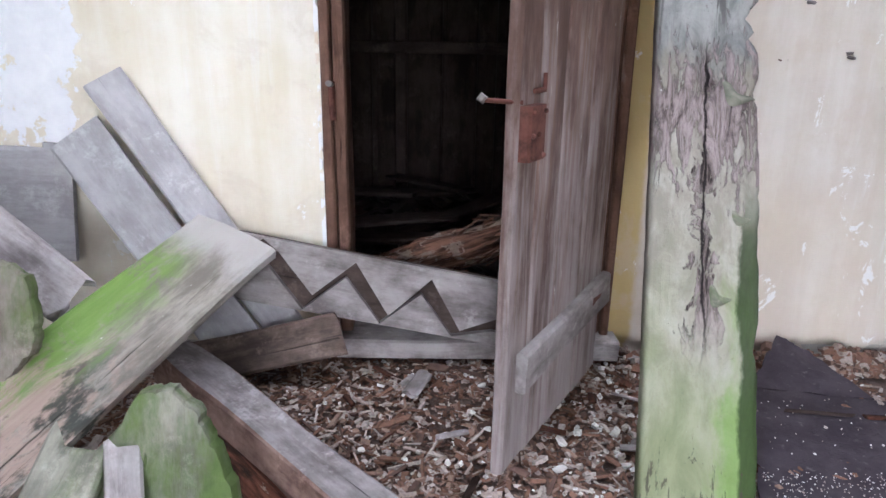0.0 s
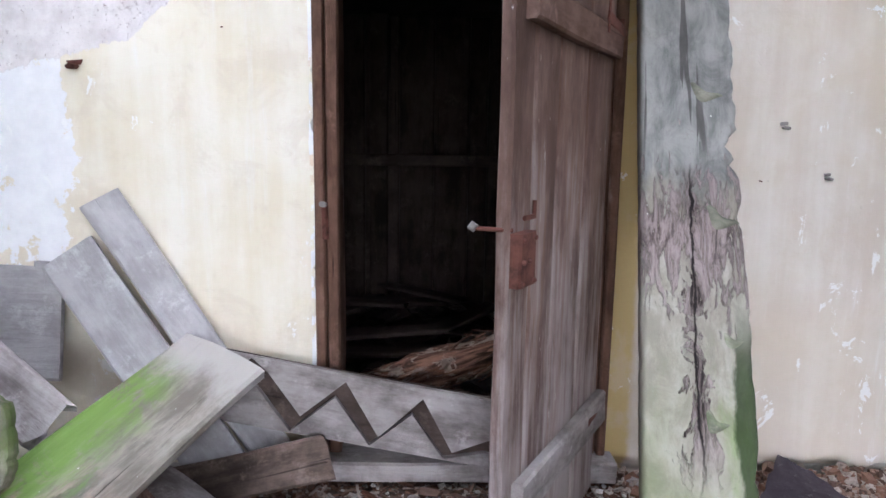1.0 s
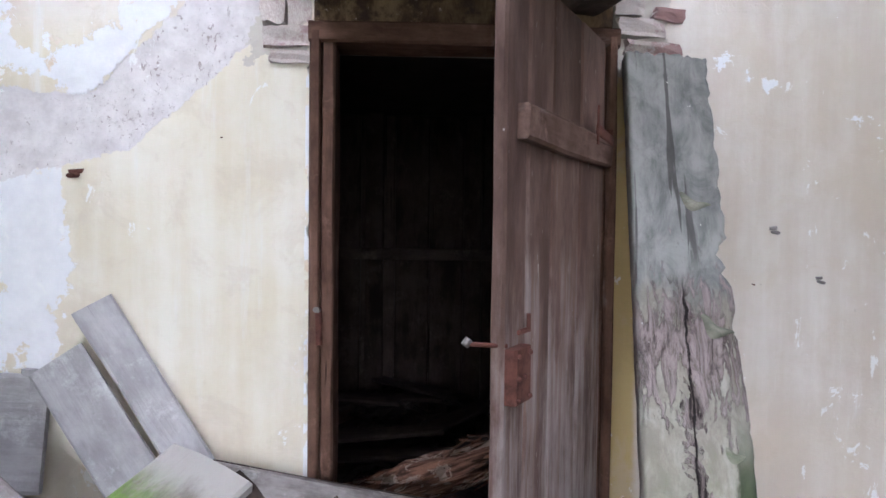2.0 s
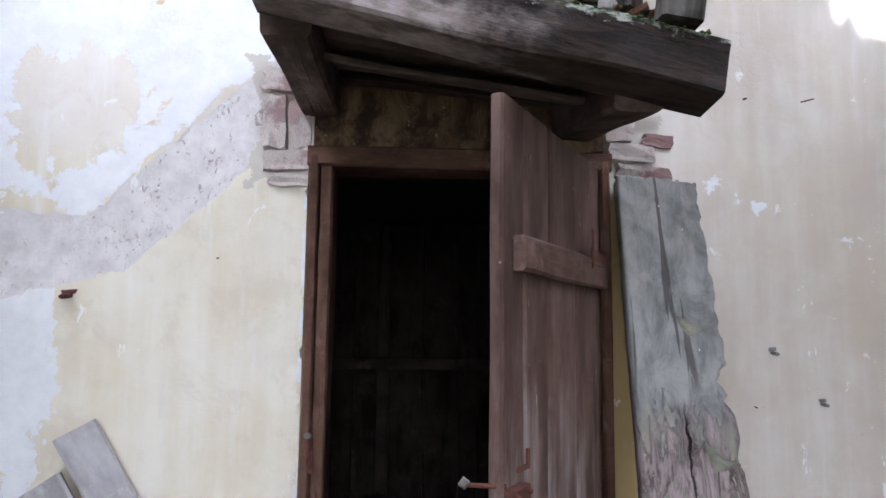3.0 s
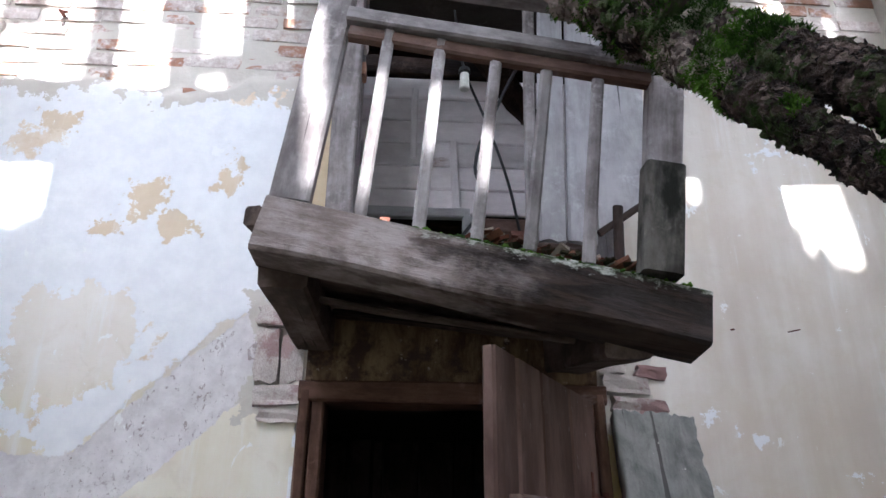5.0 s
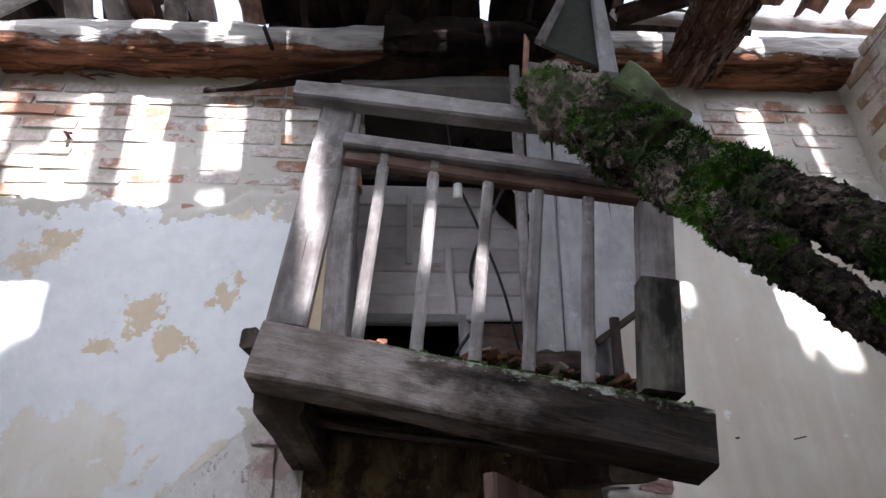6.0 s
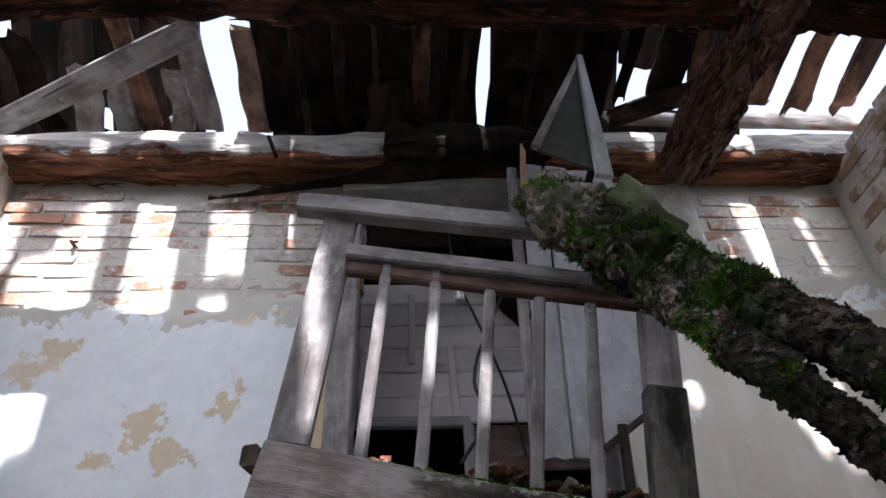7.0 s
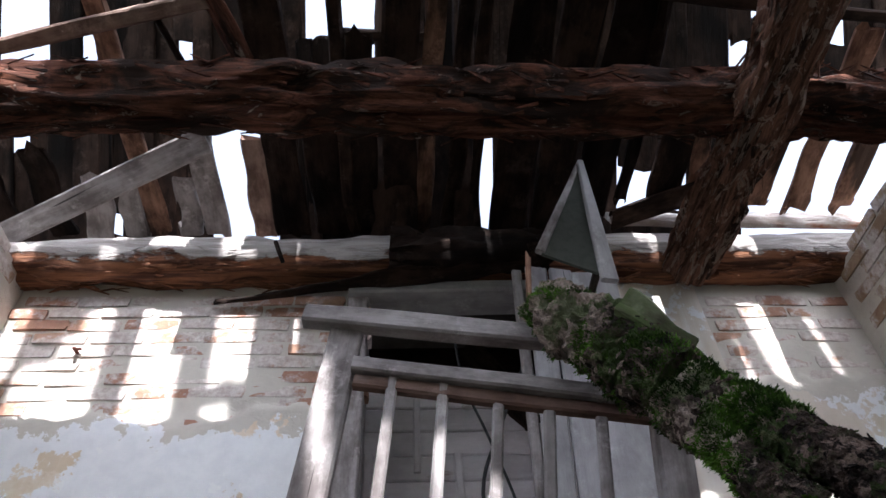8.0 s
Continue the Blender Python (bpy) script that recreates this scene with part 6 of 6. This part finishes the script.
for k, (x, y, a, ln) in enumerate(((0.05, 2.25, -0.5, 0.30), (-0.18, 2.35, 1.2, 0.16), (0.55, 1.85, -0.7, 0.36), (0.45, 2.05, -0.1, 0.22), (0.62, 2.15, -0.9, 0.2), (-0.1, 2.1, 0.2, 0.12), (1.3, 2.22, -0.12, 0.25), (1.38, 2.15, -0.6, 0.22))):
    lone(timber("stick", (x, y, 0.05), (x + ln * math.cos(a), y + ln * math.sin(a), 0.06), 0.022 if k != 1 else 0.06, 0.014, (0, 0, 1), GREY if k % 2 else ROT, amp=0.003, seg=8, rag=0.02), "broken stick lying on the debris", "stick", "sticks on the debris")


def sheet(name, pts, t, label):
    """A torn slab of roofing felt, thick t, through the corners pts."""
    a, b, c = (Vector(p) for p in pts[:3])
    up = (b - a).cross(c - a).normalized()
    if up.z < 0:
        up = -up
    ring = []
    rng = random.Random(len(pts) * 7)
    for p, q in zip(pts, pts[1:] + pts[:1]):
        p, q = Vector(p), Vector(q)
        for i in range(8):
            v = p.lerp(q, i / 8)
            ring.append(v + Vector((rng.uniform(-1, 1), rng.uniform(-1, 1), 0)) * 0.008)
    mid = sum(ring, Vector()) / len(ring)
    inner = [mid.lerp(v, 0.6) + up * 0.008 * noise.noise(v * 5) for v in ring]
    n = len(ring)
    vs = [v + up * t for v in ring] + ring + [v + up * t for v in inner] + [mid + up * t]
    fs = [(i, (i + 1) % n, n + (i + 1) % n, n + i) for i in range(n)] + [(i, 2 * n + i, 2 * n + (i + 1) % n, (i + 1) % n) for i in range(n)] + [(2 * n + i, 3 * n, 2 * n + (i + 1) % n) for i in range(n)]
    return tagged(place(name, mesh_of(name, vs, fs, FELT), Matrix()), label, "sheet", "torn sheets")


FELT = earth("dark_purple_roofing_sheet", (0.038, 0.030, 0.037), (0.064, 0.052, 0.061), (0.12, 0.105, 0.108), 6.0, 0.5)
sheet("roofing_sheet", [(0.72, 1.70, 0.035), (1.75, 1.75, 0.03), (1.62, 2.30, 0.03), (1.02, 2.42, 0.035)], 0.012, "dark purple roofing sheet lying on the floor")
sheet("roofing_sheet", [(1.03, 2.44, 0.03), (1.44, 2.36, 0.02), (1.32, 2.62, 0.085), (1.22, 2.65, 0.13)], 0.014, "torn dark purple sheet propped against the wall")
scatter("plaster_dust", 170, (0.75, 1.8, 1.7, 2.35), lambda x, y: 0.05, 0.006, CRUMBS, "white plaster dust on the dark sheet", "debris", 11, 0.5)

scatter("plaster_dust", 420, (0.82, 1.3, 1.76, 1.93), lambda x, y: 0.05, 0.005, CRUMBS, "drift of white plaster dust on the dark sheet", "debris", 23, 0.5)
lone(timber("stick", (1.05, 2.25, 0.058), (1.28, 2.22, 0.058), 0.016, 0.01, (0, 0, 1), DARK_WOOD, amp=0.004, seg=12, rag=0.02), "short dark stick lying on the roofing sheet", "stick")

# ---- timbers below the roof ----
lone(timber("loose_beam", (-2.2, 1.66, 4.30), (-0.90, 1.36, 4.32), 0.12, 0.06, (0, -1, 0.3), TAN, amp=0.006, seg=16, rag=0.08), "sunlit brown beam under the roof", "beam", "loose roof timbers")
lone(timber("loose_beam", (-0.94, 1.30, 4.30), (-0.83, 1.64, 4.29), 0.08, 0.06, (0, -1, 0.3), ROT, amp=0.01, seg=12, rag=0.05, rag0=0.05), "broken brown beam stump under the roof", "beam", "loose roof timbers")
lone(timber("loose_beam", (-1.23, 1.27, 4.36), (-1.09, 1.70, 4.32), 0.04, 0.03, (0, -1, 0.3), ROOF, amp=0.004, seg=8), "thin green-grey lath under the roof", "lath", "loose roof timbers")
lone(timber("loose_beam", (-0.52, 1.82, 4.95), (0.0, 1.84, 4.95), 0.09, 0.05, (0, -1, 0.3), ROOF, amp=0.012, seg=12, rag=0.08, rag0=0.08), "splintered dark board end under the roof", "board", "loose roof timbers")
lone(timber("loose_beam", (0.70, 1.30, 4.32), (2.4, 1.47, 4.32), 0.09, 0.05, (0, -1, 0.3), ROOF, amp=0.006, seg=14), "dark cross beam under the roof", "beam", "loose roof timbers")
lone(timber("eave_board", (0.90, 2.62, 4.44), (2.4, 2.62, 4.38), 0.15, 0.05, (0, -1, 0.4), LOG, amp=0.012, seg=24, rag=0.06), "pale sunlit board on the wall plate", "board")
lone(timber("eave_board", (-1.4, 2.80, 4.33), (-0.35, 2.80, 4.36), 0.10, 0.04, (0, -1, 0.4), ROT, amp=0.008, seg=16, rag=0.06), "brown board on the wall plate", "board")

# ---- bricks ----
brick_kinds = []
for k in range(5):
    bm = bmesh.new()
    bmesh.ops.create_cube(bm, size=1.0)
    bmesh.ops.subdivide_edges(bm, edges=bm.edges[:], cuts=1)
    for v in bm.verts:
        q = v.co.copy() + Vector((k * 3.1, 0, 0))
        r = Vector((noise.noise(q * 3), noise.noise(q * 3 + Vector((9, 0, 0))), noise.noise(q * 3 + Vector((0, 9, 0)))))
        v.co = Vector((v.co.x * 0.246, v.co.y * 0.07, v.co.z * 0.062)) * (0.965 if v.co.length > 0.8 else 1.0) + r * 0.006
    bmesh.ops.recalc_face_normals(bm, faces=bm.faces[:])
    for nm, mt in (("washed", BRICK), ("raw", BRICK_RAW)):
        me = bpy.data.meshes.new("brick")
        bm.to_mesh(me)
        me.materials.append(mt)
        brick_kinds.append((nm, me))
    bm.free()


def lay_bricks(parent, u0, u1, z0, z1, put, kind, keep=lambda u, z: True):
    """Courses of brick; put(u, z) is the pose of a brick on its wall."""
    own = [me for nm, me in brick_kinds if nm == kind]
    row, z = 0, z0 + 0.035
    while z < z1:
        u = u0 + (0.13 if row % 2 else 0.0)
        while u < u1:
            if keep(u, z):
                place("brick", random.choice(own), put(u + random.uniform(-0.010, 0.010), z + random.uniform(-0.005, 0.005)), parent)
            u += 0.259
        z += 0.0755
        row += 1


def bare(x, z):
    v = Vector((x, 0, z))
    return wall_fields(x, z)[2] + 0.05 * noise.noise(v * 13) > 0.012


on_back = lambda x, z: pose(x, 2.7545 + random.uniform(-0.005, 0.004), z, random.uniform(-2.5, 2.5), random.uniform(-1.8, 1.8), random.uniform(-1.5, 1.5))
lay_bricks(wall_back, -2.02, -0.46, 3.22, 3.98, on_back, "washed", bare)
lay_bricks(wall_back, 0.95, 2.06, 3.42, 3.98, on_back, "washed", bare)
PINK = brick_material("broken_pink_brick", 0.25, (0.30, 0.18, 0.17), (0.44, 0.33, 0.32))
stump = []
for k in range(4):
    bm = bmesh.new()
    bmesh.ops.create_cube(bm, size=1.0)
    bmesh.ops.subdivide_edges(bm, edges=bm.edges[:], cuts=2, use_grid_fill=True)
    for v in bm.verts:
        q = v.co * 2.2 + Vector((k * 5.3, 0, 0))
        v.co += Vector((noise.noise(q), noise.noise(q + Vector((7, 0, 0))), noise.noise(q + Vector((0, 7, 0))))) * 0.16
        v.co = Vector((v.co.x, v.co.y * 0.09, v.co.z)) * (0.93 if v.co.length > 0.75 else 1.0)
    me = bpy.data.meshes.new("brick")
    bm.to_mesh(me)
    bm.free()
    me.materials.append(PINK)
    stump.append(me)
for k, (x, z, w, h) in enumerate(((-0.615, 2.125, 0.085, 0.20), (-0.525, 2.115, 0.080, 0.17), (-0.565, 1.985, 0.17, 0.072), (-0.55, 1.915, 0.16, 0.045), (-0.60, 2.275, 0.13, 0.075),
                                  (0.62, 2.125, 0.10, 0.075), (0.665, 2.045, 0.17, 0.065), (0.70, 1.97, 0.20, 0.06), (0.76, 2.09, 0.11, 0.05))):
    place("brick", stump[k % 4], on_back(x, z) @ pose(0, -0.020, 0, 0, (k * 37 % 9) - 4, 0) @ Matrix.Diagonal((w, 1, h, 1)), wall_back)
lay_bricks(wall_back, 0.66, 0.72, 0.10, 0.24, lambda x, z: pose(x, 2.742, z), "raw")
on_right = lambda y, z: pose(2.086, y, z, random.uniform(-2, 2), random.uniform(-2, 2), 90 + random.uniform(-1.5, 1.5))
lay_bricks(wall_right, 0.7, 2.62, 3.05, 4.08, on_right, "raw")
on_left = lambda y, z: pose(-2.086, y, z, random.uniform(-2, 2), random.uniform(-2, 2), 90 + random.uniform(-1.5, 1.5))
lay_bricks(wall_left, 1.2, 2.62, 3.35, 4.08, on_left, "raw")
